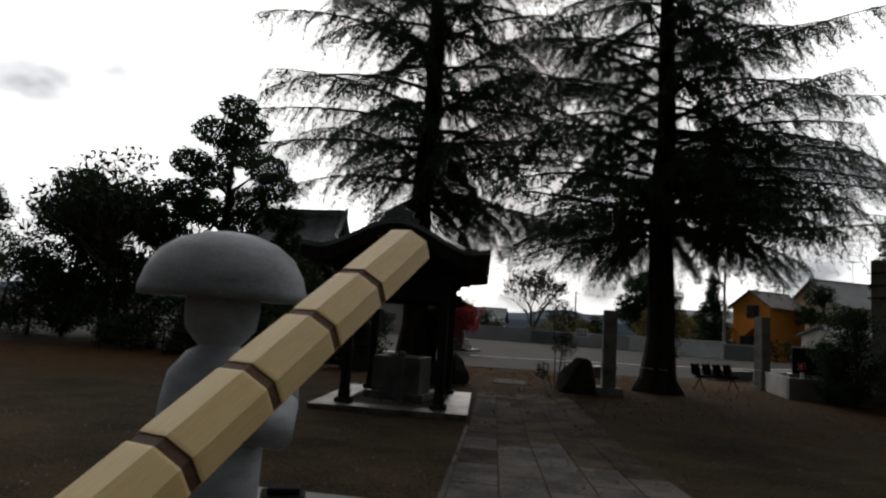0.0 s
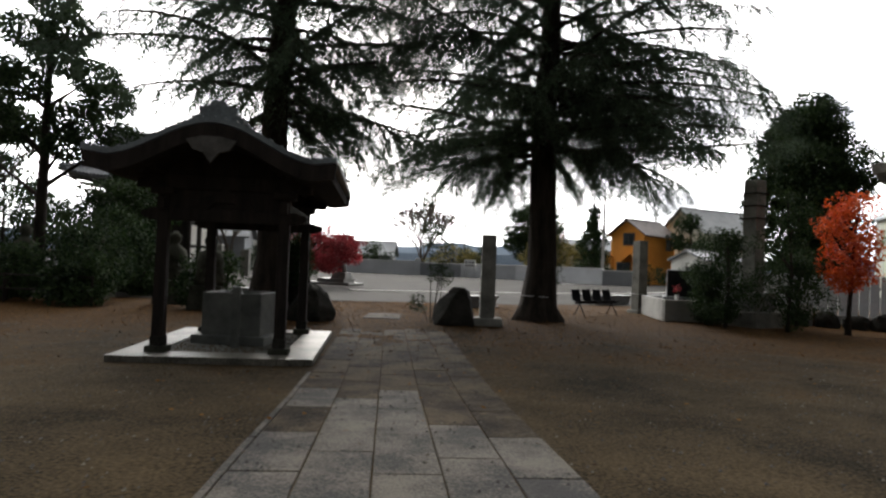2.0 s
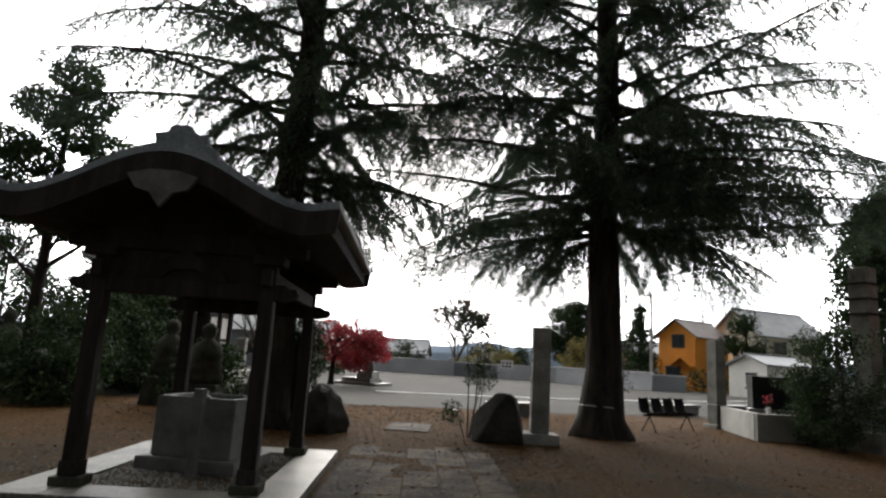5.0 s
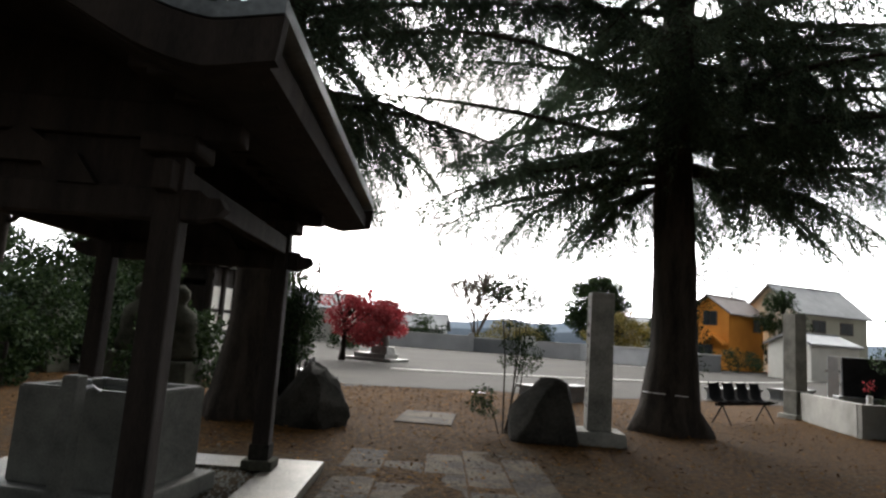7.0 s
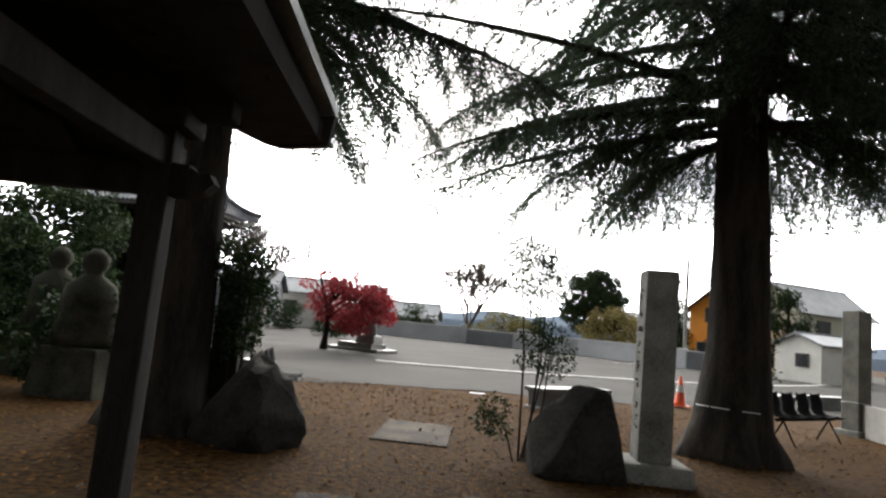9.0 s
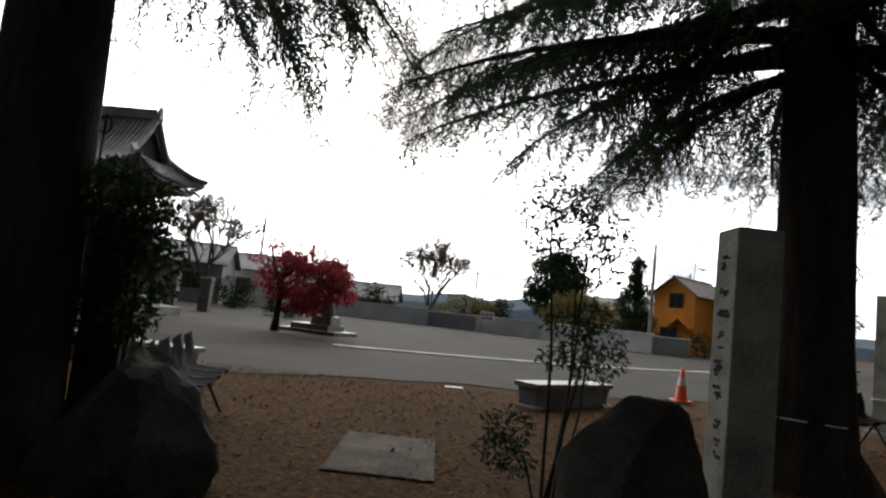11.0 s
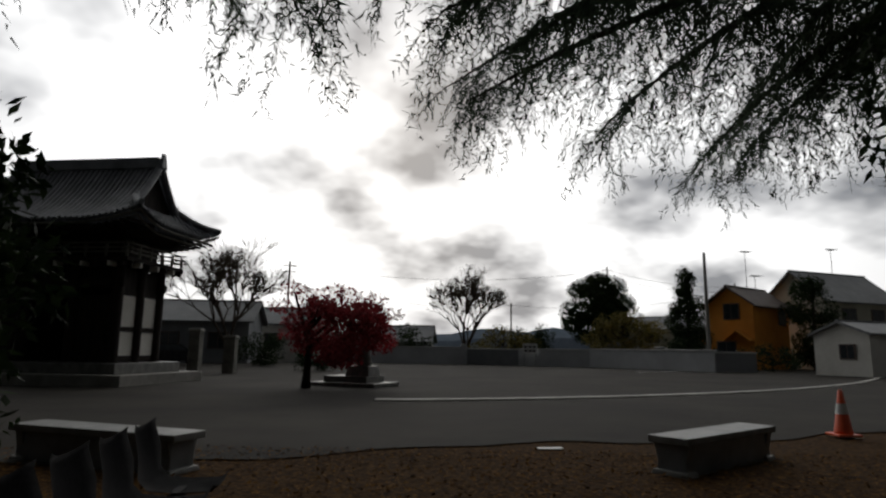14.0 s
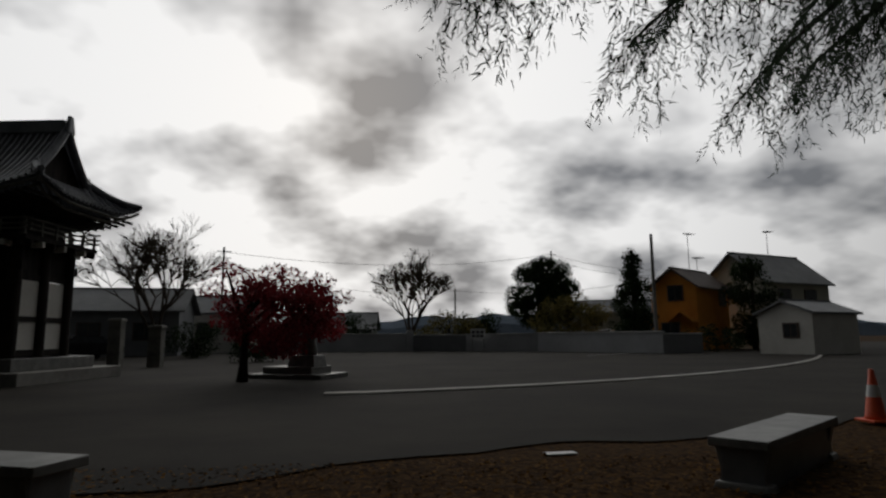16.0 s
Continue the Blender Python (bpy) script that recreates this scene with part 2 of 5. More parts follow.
part = mesh_ob


def root(name, at, label, category, group="", turn=0.0):
    ob = new(name)
    ob.matrix_world = pose(*at, 0, 0, turn)
    ob.empty_display_size = 0.1
    return tagged(ob, label, category, group)


def add_box(bm, size, at=(0, 0, 0), turn=0.0, bevel=0.0, taper=1.0, tilt=None):
    """A box standing on at (its base centre); taper shrinks the top."""
    sx, sy, sz = size
    rot = Matrix.Rotation(radians(turn), 4, "Z")
    if tilt:
        rot = rot @ Euler([radians(v) for v in tilt]).to_matrix().to_4x4()
    vs = []
    for z, k in ((0, 1.0), (sz, taper)):
        for x, y in ((-1, -1), (1, -1), (1, 1), (-1, 1)):
            vs.append(bm.verts.new(Vector(at) + (rot @ Vector((x * sx / 2 * k, y * sy / 2 * k, z)))))
    fs = [bm.faces.new([vs[i] for i in q]) for q in ((3, 2, 1, 0), (4, 5, 6, 7), (0, 1, 5, 4), (1, 2, 6, 5), (2, 3, 7, 6), (3, 0, 4, 7))]
    if bevel:
        edges = list({e for f in fs for e in f.edges})
        bmesh.ops.bevel(bm, geom=edges, offset=bevel, segments=2, affect="EDGES", profile=0.6)
    return bm


def box_bm(size, at=(0, 0, 0), turn=0.0, bevel=0.0, taper=1.0, tilt=None):
    return add_box(bmesh.new(), size, at, turn, bevel, taper, tilt)


def add_tube(bm, pts, radii, sides=8, cap=True):
    """A tube along pts with a radius at each."""
    pts = [Vector(p) for p in pts]
    rings = []
    whole = (pts[-1] - pts[0]).normalized()
    ref = Vector((1, 0, 0)) if abs(whole.z) > 0.8 else Vector((0, 0, 1))
    for i, p in enumerate(pts):
        d = (pts[min(i + 1, len(pts) - 1)] - pts[max(i - 1, 0)]).normalized()
        side = d.cross(ref)
        if side.length < 0.05:
            side = d.cross(Vector((0, 1, 0)))
        side.normalize()
        up = side.cross(d)
        rings.append([bm.verts.new(p + radii[i] * (math.cos(2 * math.pi * k / sides) * side + math.sin(2 * math.pi * k / sides) * up)) for k in range(sides)])
    for a, b in zip(rings, rings[1:]):
        for k in range(sides):
            bm.faces.new((a[k], a[(k + 1) % sides], b[(k + 1) % sides], b[k]))
    if cap:
        bm.faces.new(rings[0][::-1])
        bm.faces.new(rings[-1])
    return bm


def tube_bm(pts, radii, sides=8):
    return add_tube(bmesh.new(), pts, radii, sides)


def add_lathe(bm, profile, at=(0, 0, 0), sides=20, squash=(1, 1)):
    """Turned shape from (radius, height) pairs."""
    rings = []
    for r, z in profile:
        rings.append([bm.verts.new((at[0] + max(r, 0.001) * squash[0] * math.cos(2 * math.pi * k / sides), at[1] + max(r, 0.001) * squash[1] * math.sin(2 * math.pi * k / sides), at[2] + z)) for k in range(sides)])
    for a, b in zip(rings, rings[1:]):
        for k in range(sides):
            bm.faces.new((a[k], a[(k + 1) % sides], b[(k + 1) % sides], b[k]))
    bm.faces.new(rings[0][::-1])
    bm.faces.new(rings[-1])
    return bm


def add_prism(bm, outline, length, at=(0, 0, 0), axis="y"):
    """An outline in (across, up) drawn out along an axis."""
    rings = []
    for s in (-length / 2, length / 2):
        ring = []
        for u, v in outline:
            p = (u, s, v) if axis == "y" else (s, u, v)
            ring.append(bm.verts.new(Vector(at) + Vector(p)))
        rings.append(ring)
    k = len(outline)
    for i in range(k):
        bm.faces.new((rings[0][i], rings[0][(i + 1) % k], rings[1][(i + 1) % k], rings[1][i]))
    bm.faces.new(rings[0][::-1])
    bm.faces.new(rings[1])
    bmesh.ops.recalc_face_normals(bm, faces=bm.faces)
    return bm


def raw_mesh(name, verts, faces, material, parent=None, label=""):
    me = bpy.data.meshes.new(name)
    verts, faces = np.asarray(verts, np.float32), np.asarray(faces, np.int32)
    k = faces.shape[1]
    me.vertices.add(len(verts)); me.vertices.foreach_set("co", verts.ravel())
    me.loops.add(faces.size); me.loops.foreach_set("vertex_index", faces.ravel())
    me.polygons.add(len(faces)); me.polygons.foreach_set("loop_start", np.arange(0, faces.size, k, dtype=np.int32))
    me.update(calc_edges=True)
    me.materials.append(material)
    ob = new(name, me)
    ob.parent = parent
    if label:
        ob["label"] = label
    return ob


RNG = np.random.default_rng(7)


def unit(v):
    return v / np.maximum(np.linalg.norm(v, axis=1, keepdims=True), 1e-6)


def blades(base, way, length, width):
    """One slim two-triangle blade at each base point, along way."""
    n = len(base)
    side = unit(np.cross(way, RNG.normal(size=(n, 3))))
    mid = base + way * (length * 0.45)[:, None]
    tip = base + way * length[:, None]
    w = (side.T * width / 2).T
    v = np.stack([base, mid + w, tip, mid - w], 1).reshape(-1, 3)
    f = np.arange(4 * n, dtype=np.int32).reshape(-1, 4)
    return v, f


def spikes(base, way, length, width):
    """One needle-like triangle at each base point, along way."""
    n = len(base)
    w = (unit(np.cross(way, RNG.normal(size=(n, 3)))).T * width / 2).T
    v = np.stack([base - w, base + w, base + way * length[:, None]], 1).reshape(-1, 3)
    return v, np.arange(3 * n, dtype=np.int32).reshape(-1, 3)


def ground_z(x, y):
    """The yard falls gently from the hall towards the road."""
    k = min(max((6.5 - y) / 5.5, 0.0), 1.0)
    return 0.17 * k * k * (3 - 2 * k)


# ---- ground ----
def build_ground():
    xs = np.concatenate([[-900, -300, -120, -60, -40], np.arange(-26, -6, 2.0), np.arange(-6, 12, 0.3), np.arange(12, 28, 2.0), [40, 60, 120, 300, 900]])
    ys = np.concatenate([[-400, -120, -50, -25, -14], np.arange(-9, 22, 0.3), np.arange(22, 60, 3.0), [60, 75, 100, 160, 300, 900, 2500]])
    verts = []
    for y in ys:
        for x in xs:
            bump = 0.018 * noise.noise((x * 0.5, y * 0.5, 3)) + 0.012 * noise.noise((x * 1.9, y * 1.9, 7)) if abs(x) < 26 and -9 < y < 21 else 0.0
            bump *= min(1.0, max(0.0, (18.5 - y) / 3)) * (0.12 if 0.5 < x < 3.1 and y < 12 else 1.0)
            verts.append((x, y, ground_z(x, y) + bump - 0.012))
    w = len(xs)
    faces = [(j * w + i, j * w + i + 1, (j + 1) * w + i + 1, (j + 1) * w + i) for j in range(len(ys) - 1) for i in range(w - 1)]
    ob = raw_mesh("ground", verts, faces, M_EARTH)
    tagged(ob, "damp brown earth yard with trampled leaf litter", "ground", kind="structure")


def road_edge(x):
    return 19.3 + 0.30 * (x + 1.0) + 0.25 * math.sin(x * 0.9) + 0.12 * math.sin(x * 2.7 + 1)


def kerb_line(x):
    return 27.1 + 0.02 * x * x + 0.25 * x if x > 0 else 27.1 + 0.05 * x


def build_road():
    xs = np.concatenate([np.arange(-60, -8, 4.0), np.arange(-8, 16, 0.35), np.arange(16, 90, 4.0)])
    bm = bmesh.new()
    near, far = [], []
    for x in xs:
        near.append(bm.verts.new((x, road_edge(x) + 0.07 * noise.noise((x * 3, 0, 0)), 0.006)))
        far.append(bm.verts.new((x, 120, 0.006)))
    for i in range(len(xs) - 1):
        bm.faces.new((near[i], near[i + 1], far[i + 1], far[i]))
    tagged(part("road", bm, M_ASPHALT), "worn grey asphalt road and car park", "road", kind="structure")
    bm = bmesh.new()
    prev = None
    for x in np.arange(-0.7, 60, 0.8):
        y = kerb_line(x)
        ring = [bm.verts.new((x, y + dy, z)) for dy, z in ((-0.17, 0.0), (-0.15, 0.045), (0.17, 0.055), (0.18, 0.0))]
        if prev:
            for k in range(3):
                bm.faces.new((prev[k], ring[k], ring[k + 1], prev[k + 1]))
        else:
            bm.faces.new(ring[::-1])
        prev = ring
    tagged(part("kerb", bm, M_KERB), "low concrete kerb strip across the asphalt, sky sheen painted pale", "kerb", kind="structure")
    bm = box_bm((0.32, 0.13, 0.012), (2.3, 19.98, 0.0), 5)
    tagged(part("road_marking", bm, M_WHITE), "short white paint dash on the asphalt", "road marking", kind="structure")
    bm = box_bm((9.0, 0.12, 0.006), (17.5, 55.5, 0.004), 38)
    tagged(part("parking_line", bm, M_WHITE), "faded white parking line on the asphalt", "road marking", kind="structure")


PATH_L, PATH_COLS, PATH_W = 0.83, 5, 0.425


def build_path():
    base = tagged(new("pavement"), "stone slab path leading through the yard", "path", kind="structure")
    meshes = []
    for k in range(4):
        bm = box_bm((PATH_W - 0.012, 0.984 + 0.004 * (k % 2), 0.07), bevel=0.007)
        for v in bm.verts:
            v.co.z += 0.0015 * noise.noise((v.co.x * 4, v.co.y * 4, k * 5))
        me = bpy.data.meshes.new("slab")
        bm.to_mesh(me); bm.free(); me.materials.append(M_PAVE)
        muddy = me.copy()
        muddy.materials[0] = M_PAVE_D
        meshes.append((me, muddy))
    rnd = random.Random(4)
    for c in range(PATH_COLS):
        y = -8.0 + 0.35 * (c % 2) + 0.2 * rnd.random()
        while y < 11.5:
            x = PATH_L + PATH_W * (c + 0.5) - 0.026 * y
            sink = 0.0745 + max(0.0, (y - 4.5) * 0.0011) + rnd.uniform(-0.001, 0.0015)
            ob = new("slab", rnd.choice(meshes)[1 if y > 4.6 + rnd.uniform(-0.8, 0.8) else 0])
            ob.parent = base
            slope = math.degrees(math.atan2(ground_z(x, y + 0.4) - ground_z(x, y - 0.4), 0.8))
            ob.matrix_world = pose(x, y, ground_z(x, y) - sink, slope + rnd.uniform(-0.1, 0.1), rnd.uniform(-0.2, 0.2), rnd.uniform(-0.25, 0.25) + 1.5)
            y += 1.0
    for k in range(9):
        y = -7.2 + k * 1.62
        ob = part("edge_stone", box_bm((0.05, 1.58, 0.08), bevel=0.008), M_PAVE, base)
        ob.matrix_world = pose(PATH_L - 0.027 - 0.026 * y, y, ground_z(0, y) - 0.078, math.degrees(math.atan2(ground_z(0, y + 0.7) - ground_z(0, y - 0.7), 1.4)), 0, 1.5)
    bm = box_bm((0.88, 1.5, 0.10), bevel=0.015)
    ob = part("threshold_slab", bm, M_PAVE_D)
    ob.matrix_world = pose(1.26, 14.5, -0.084, 0, 0, -3)
    tagged(ob, "square weathered concrete slab set in earth", "paving slab", kind="structure")


def build_litter():
    n = 24000
    x = RNG.normal(2.2, 4.2, n)
    y = 19.8 - np.abs(RNG.normal(0, 5.2, n))
    keep = (x > -9) & (x < 15) & (y > 0.5)
    x, y = x[keep], y[keep]
    z = np.array([ground_z(a, b) + 0.006 for a, b in zip(x, y)])
    base = np.stack([x, y, z + RNG.uniform(0, 0.008, len(x))], 1)
    way = unit(np.stack([RNG.normal(size=len(x)), RNG.normal(size=len(x)), RNG.normal(0, 0.15, len(x))], 1))
    ln = RNG.uniform(0.025, 0.065, len(x))
    mid = base + way * (ln * 0.5)[:, None]
    side = unit(np.stack([-way[:, 1], way[:, 0], RNG.normal(0, 0.25, len(x))], 1))
    w = side * (ln * 0.3)[:, None]
    v = np.stack([base, mid + w, base + way * ln[:, None], mid - w], 1).reshape(-1, 3)
    ob = raw_mesh("fallen_leaves", v, np.arange(len(v)).reshape(-1, 4), M_FALLEN)
    tagged(ob, "scattered brown and rust fallen leaves on the earth", "leaves", kind="stuff")
    n = 5000
    x, y = RNG.uniform(-6, 9, n), RNG.uniform(-3, 12, n)
    base = np.stack([x, y, [ground_z(a, b) + 0.002 for a, b in zip(x, y)]], 1)
    s = RNG.uniform(0.005, 0.016, n)
    corner = np.array([(-1, -1, -.5), (1, -1, -.3), (0, 1.2, -.5), (0.1, 0, 0.8)])
    v = (base[:, None, :] + corner[None] * s[:, None, None]).reshape(-1, 3)
    tri = np.array([(0, 1, 3), (1, 2, 3), (2, 0, 3)])
    f = (np.arange(n)[:, None, None] * 4 + tri[None]).reshape(-1, 3)
    k = 1800
    px, py = RNG.uniform(-0.84, 0.84, k), RNG.uniform(-1.19, 1.19, k)
    c0, s0 = math.cos(radians(PAV_TURN)), math.sin(radians(PAV_TURN))
    low = np.stack([PAV[0] + c0 * px - s0 * py, PAV[1] + s0 * px + c0 * py, np.full(k, 0.047)], 1)
    size = RNG.uniform(0.008, 0.02, k)
    w = (low[:, None, :] + corner[None] * size[:, None, None]).reshape(-1, 3)
    g = (np.arange(k)[:, None, None] * 4 + tri[None]).reshape(-1, 3)
    tagged(raw_mesh("drain_gravel", w, g, M_BASIN), "grey gravel filling the drain round the basin", "gravel", kind="stuff")
    tagged(raw_mesh("pebbles", v, f, M_PAVE), "small pale pebbles strewn over the yard", "gravel", kind="stuff")


build_ground()
build_road()


# ---- water pavilion ----
PAV = (-0.77, 8.58)
PAV_TURN = 2.5


def roof_height(s):
    """Cusped gable line: s runs from -1 at one eave to 1 at the other."""
    a = abs(s)
    return 0.46 * (0.5 + 0.5 * math.cos(math.pi * min(a / 0.86, 1.0))) + 0.05 * max(0.0, a - 0.8) / 0.2


def build_pavilion():
    pav = root("water_pavilion", (PAV[0], PAV[1], 0), "dark weathered wooden purification pavilion with a cusped copper roof", "pavilion", turn=PAV_TURN)
    hx, hy = 0.80, 1.22
    pw = 0.34
    # kerb slabs of the platform
    ox, oy = hx + 0.50, hy + 0.44
    for sx in (-1, 1):
        part("platform_slab", box_bm((pw * 1.35, oy * 2, 0.10), (sx * (ox - pw * 0.67), 0, -0.03), bevel=0.012), M_PLATFORM, pav)
    for sy in (-1, 1):
        part("platform_slab", box_bm((ox * 2 - pw * 2.7 - 0.01, pw * 1.35, 0.10), (0, sy * (oy - pw * 0.67), -0.03), bevel=0.012), M_PLATFORM, pav)
    part("drain_floor", box_bm((ox * 2 - pw * 2.7, oy * 2 - pw * 2.7, 0.05), (0, 0, -0.01)), M_EARTH, pav)
    eave, top = 2.44, 2.20
    for sx in (-1, 1):
        for sy in (-1, 1):
            x, y = sx * hx, sy * hy
            part("footing", box_bm((0.27, 0.27, 0.08), (x, y, 0.07), bevel=0.012), M_MOSSY, pav)
            p = part("post", box_bm((0.155, 0.155, top - 0.15), (x, y, 0.15), bevel=0.02, taper=0.92), M_WOOD, pav)
            part("shoe", box_bm((0.175, 0.175, 0.13), (x, y, 0.152), bevel=0.006), M_ROCK, p, "dark iron post shoe")
            part("bracket", box_bm((0.30, 0.30, 0.11), (x, y, top - 0.02), bevel=0.03), M_WOOD, pav)
    for sy in (-1, 1):
        part("tie_beam", box_bm((hx * 2 + 0.34, 0.11, 0.17), (0, sy * hy, 1.84), bevel=0.015), M_WOOD, pav)
        for sx in (-1, 1):
            nose = bmesh.new()
            add_prism(nose, [(0, 0), (0.10, 0.03), (0.15, 0.08), (0.12, 0.13), (0.06, 0.13), (0, 0.17)] if sx > 0 else [(0, 0), (-0.10, 0.03), (-0.15, 0.08), (-0.12, 0.13), (-0.06, 0.13), (0, 0.17)], 0.10, (sx * (hx + 0.15), sy * hy, 1.84))
            part("beam_nosing", nose, M_WOOD, pav)
        part("purlin_beam", box_bm((hx * 2 + 0.7, 0.15, 0.20), (0, sy * hy, top + 0.07), bevel=0.015), M_WOOD, pav)
        frog = bmesh.new()
        add_prism(frog, [(-0.42, 0), (-0.30, 0.16), (-0.12, 0.22), (0, 0.30), (0.12, 0.22), (0.30, 0.16), (0.42, 0), (0.22, 0), (0.12, 0.10), (-0.12, 0.10), (-0.22, 0)], 0.16, (0, sy * hy, 2.0))
        part("frog_leg_strut", frog, M_WOOD, pav)
        part("infill_board", box_bm((hx * 2, 0.04, 0.30), (0, sy * hy, 2.0)), M_WOOD, pav)
        part("gable_panel", add_prism(bmesh.new(), [(-1.15, 0)] + [(1.15 * k / 8, 0.02 + roof_height(k / 8 * 0.8) * 0.92) for k in range(-8, 9)] + [(1.15, 0)], 0.05, (0, sy * (hy + 0.02), eave - 0.05)), M_WOOD, pav)
    for sx in (-1, 1):
        part("tie_beam", box_bm((0.10, hy * 2 + 0.34, 0.16), (sx * hx, 0, 1.98), bevel=0.015), M_WOOD, pav)
        part("eave_beam", box_bm((0.14, hy * 2 + 1.1, 0.14), (sx * (hx + 0.02), 0.0, top + 0.26), bevel=0.015), M_WOOD, pav)
    # roof: curved sheet drawn out along the ridge
    W, Y0, Y1 = 1.53, -2.06, 2.02
    n = 40
    for nm, mat, lift, thick, inset in (("roof", M_COPPER, 0.20, 0.07, 0.0), ("roof_boarding", M_WOOD, 0.06, 0.135, 0.07)):
        bm = bmesh.new()
        out = [((W - inset) * (k / n * 2 - 1), eave + lift + roof_height(k / n * 2 - 1)) for k in range(n + 1)]
        out += [(u, v - thick) for u, v in reversed(out)]
        add_prism(bm, out, Y1 - Y0 - 2 * inset, (0, (Y0 + Y1) / 2, 0))
        part(nm, bm, mat, pav)
    for k in range(1, 22):                                   # standing seams
        s = k / 11 - 1
        part("roof_seam", box_bm((0.022, Y1 - Y0 - 0.01, 0.022), (W * s, (Y0 + Y1) / 2, eave + 0.199 + roof_height(s))), M_COPPER, pav)
    for y, d in ((Y0 + 0.06, -1), (Y1 - 0.06, 1)):            # barge boards
        bm = bmesh.new()
        out = [(W * 1.0 * (k / n * 2 - 1), eave + 0.12 + roof_height(k / n * 2 - 1)) for k in range(n + 1)]
        out += [(u * 0.985, v - 0.20) for u, v in reversed(out)]
        add_prism(bm, out, 0.07, (0, y + d * 0.02, 0))
        part("barge_board", bm, M_WOOD, pav)
        bm = bmesh.new()
        add_prism(bm, [(-0.30, 0.02), (-0.22, -0.10), (-0.10, -0.13), (0, -0.26), (0.10, -0.13), (0.22, -0.10), (0.30, 0.02), (0.12, 0.07), (-0.12, 0.07)], 0.05, (0, y + d * 0.075, eave + 0.34))
        part("gable_pendant", bm, M_CARVED, pav, "weathered carved gable pendant, lit tone painted in")
    for k in range(13):                                      # rafters across the eaves
        y = Y0 + 0.25 + k * (Y1 - Y0 - 0.5) / 12
        for sx in (-1, 1):
            part("rafter", box_bm((0.52, 0.06, 0.07), (sx * 1.14, y, eave - 0.04), bevel=0.006), M_WOOD, pav)
    # ridge with end ornaments
    ridge = part("ridge", box_bm((0.28, Y1 - Y0 - 0.5, 0.17), (0, (Y0 + Y1) / 2, eave + 0.63), bevel=0.03, taper=0.8), M_COPPER, pav)
    part("ridge_cap", box_bm((0.34, Y1 - Y0 - 0.44, 0.05), (0, (Y0 + Y1) / 2, eave + 0.80), bevel=0.02), M_COPPER, ridge)
    for y in (Y0 + 0.28, Y1 - 0.28):
        bm = bmesh.new()
        add_prism(bm, [(-0.30, 0), (-0.33, 0.09), (-0.22, 0.12), (-0.24, 0.21), (-0.12, 0.23), (-0.08, 0.30), (0.08, 0.30), (0.12, 0.23), (0.24, 0.21), (0.22, 0.12), (0.33, 0.09), (0.30, 0)], 0.12, (0, y, eave + 0.62))
        part("ridge_end_ornament", bm, M_COPPER, ridge)
    return pav


def build_basin():
    b = root("water_basin", (-0.80, 8.75, 0.04), "large square granite water basin on a stone plinth under the pavilion", "basin", turn=-8)
    part("plinth", box_bm((1.15, 1.0, 0.14), bevel=0.02), M_BASIN, b)
    bm = bmesh.new()
    w, d, h, t, z0 = 0.92, 0.80, 0.64, 0.12, 0.14
    rim = []
    for k, z in ((1.0, z0), (1.0, z0 + h), (0.78, z0 + h), (0.74, z0 + h - 0.20)):
        rim.append([bm.verts.new((sx * w / 2 * k, sy * d / 2 * k, z)) for sx, sy in ((-1, -1), (1, -1), (1, 1), (-1, 1))])
    for lo, hi in zip(rim, rim[1:]):
        for k in range(4):
            bm.faces.new((lo[k], lo[(k + 1) % 4], hi[(k + 1) % 4], hi[k]))
    bm.faces.new(rim[0][::-1]); bm.faces.new(rim[-1])
    bmesh.ops.bevel(bm, geom=bm.edges[:], offset=0.012, segments=2, affect="EDGES")
    part("basin", bm, M_BASIN, b)
    part("water", box_bm((w - 2 * t, d - 2 * t, 0.01), (0, 0, z0 + h - 0.05)), M_WATER, b)
    p = root("tap_post", (-0.70, 8.05, 0.04), "square grey stone standpipe with a tap beside the basin", "standpipe", turn=-6)
    part("column", box_bm((0.10, 0.10, 0.90), bevel=0.01), M_BASIN, p)
    part("spout", tube_bm([(0, 0.05, 0.80), (0, 0.16, 0.82), (0, 0.24, 0.78)], [0.014] * 3), M_METAL, p)
    part("tap_handle", tube_bm([(-0.04, 0.10, 0.86), (0.04, 0.10, 0.86)], [0.01, 0.01]), M_METAL, p)


# ---- trees ----
def limb_path(start, az, length, rise, droop, bend=0.0, steps=9):
    pts = []
    p = np.array(start, float)
    for k in range(steps):
        pts.append(p.copy())
        u = k / (steps - 1)
        pitch = rise - droop * u ** 1.3
        a = az + bend * u
        p = p + length / (steps - 1) * np.array([math.cos(a) * math.cos(pitch), math.sin(a) * math.cos(pitch), math.sin(pitch)])
    return np.array(pts)


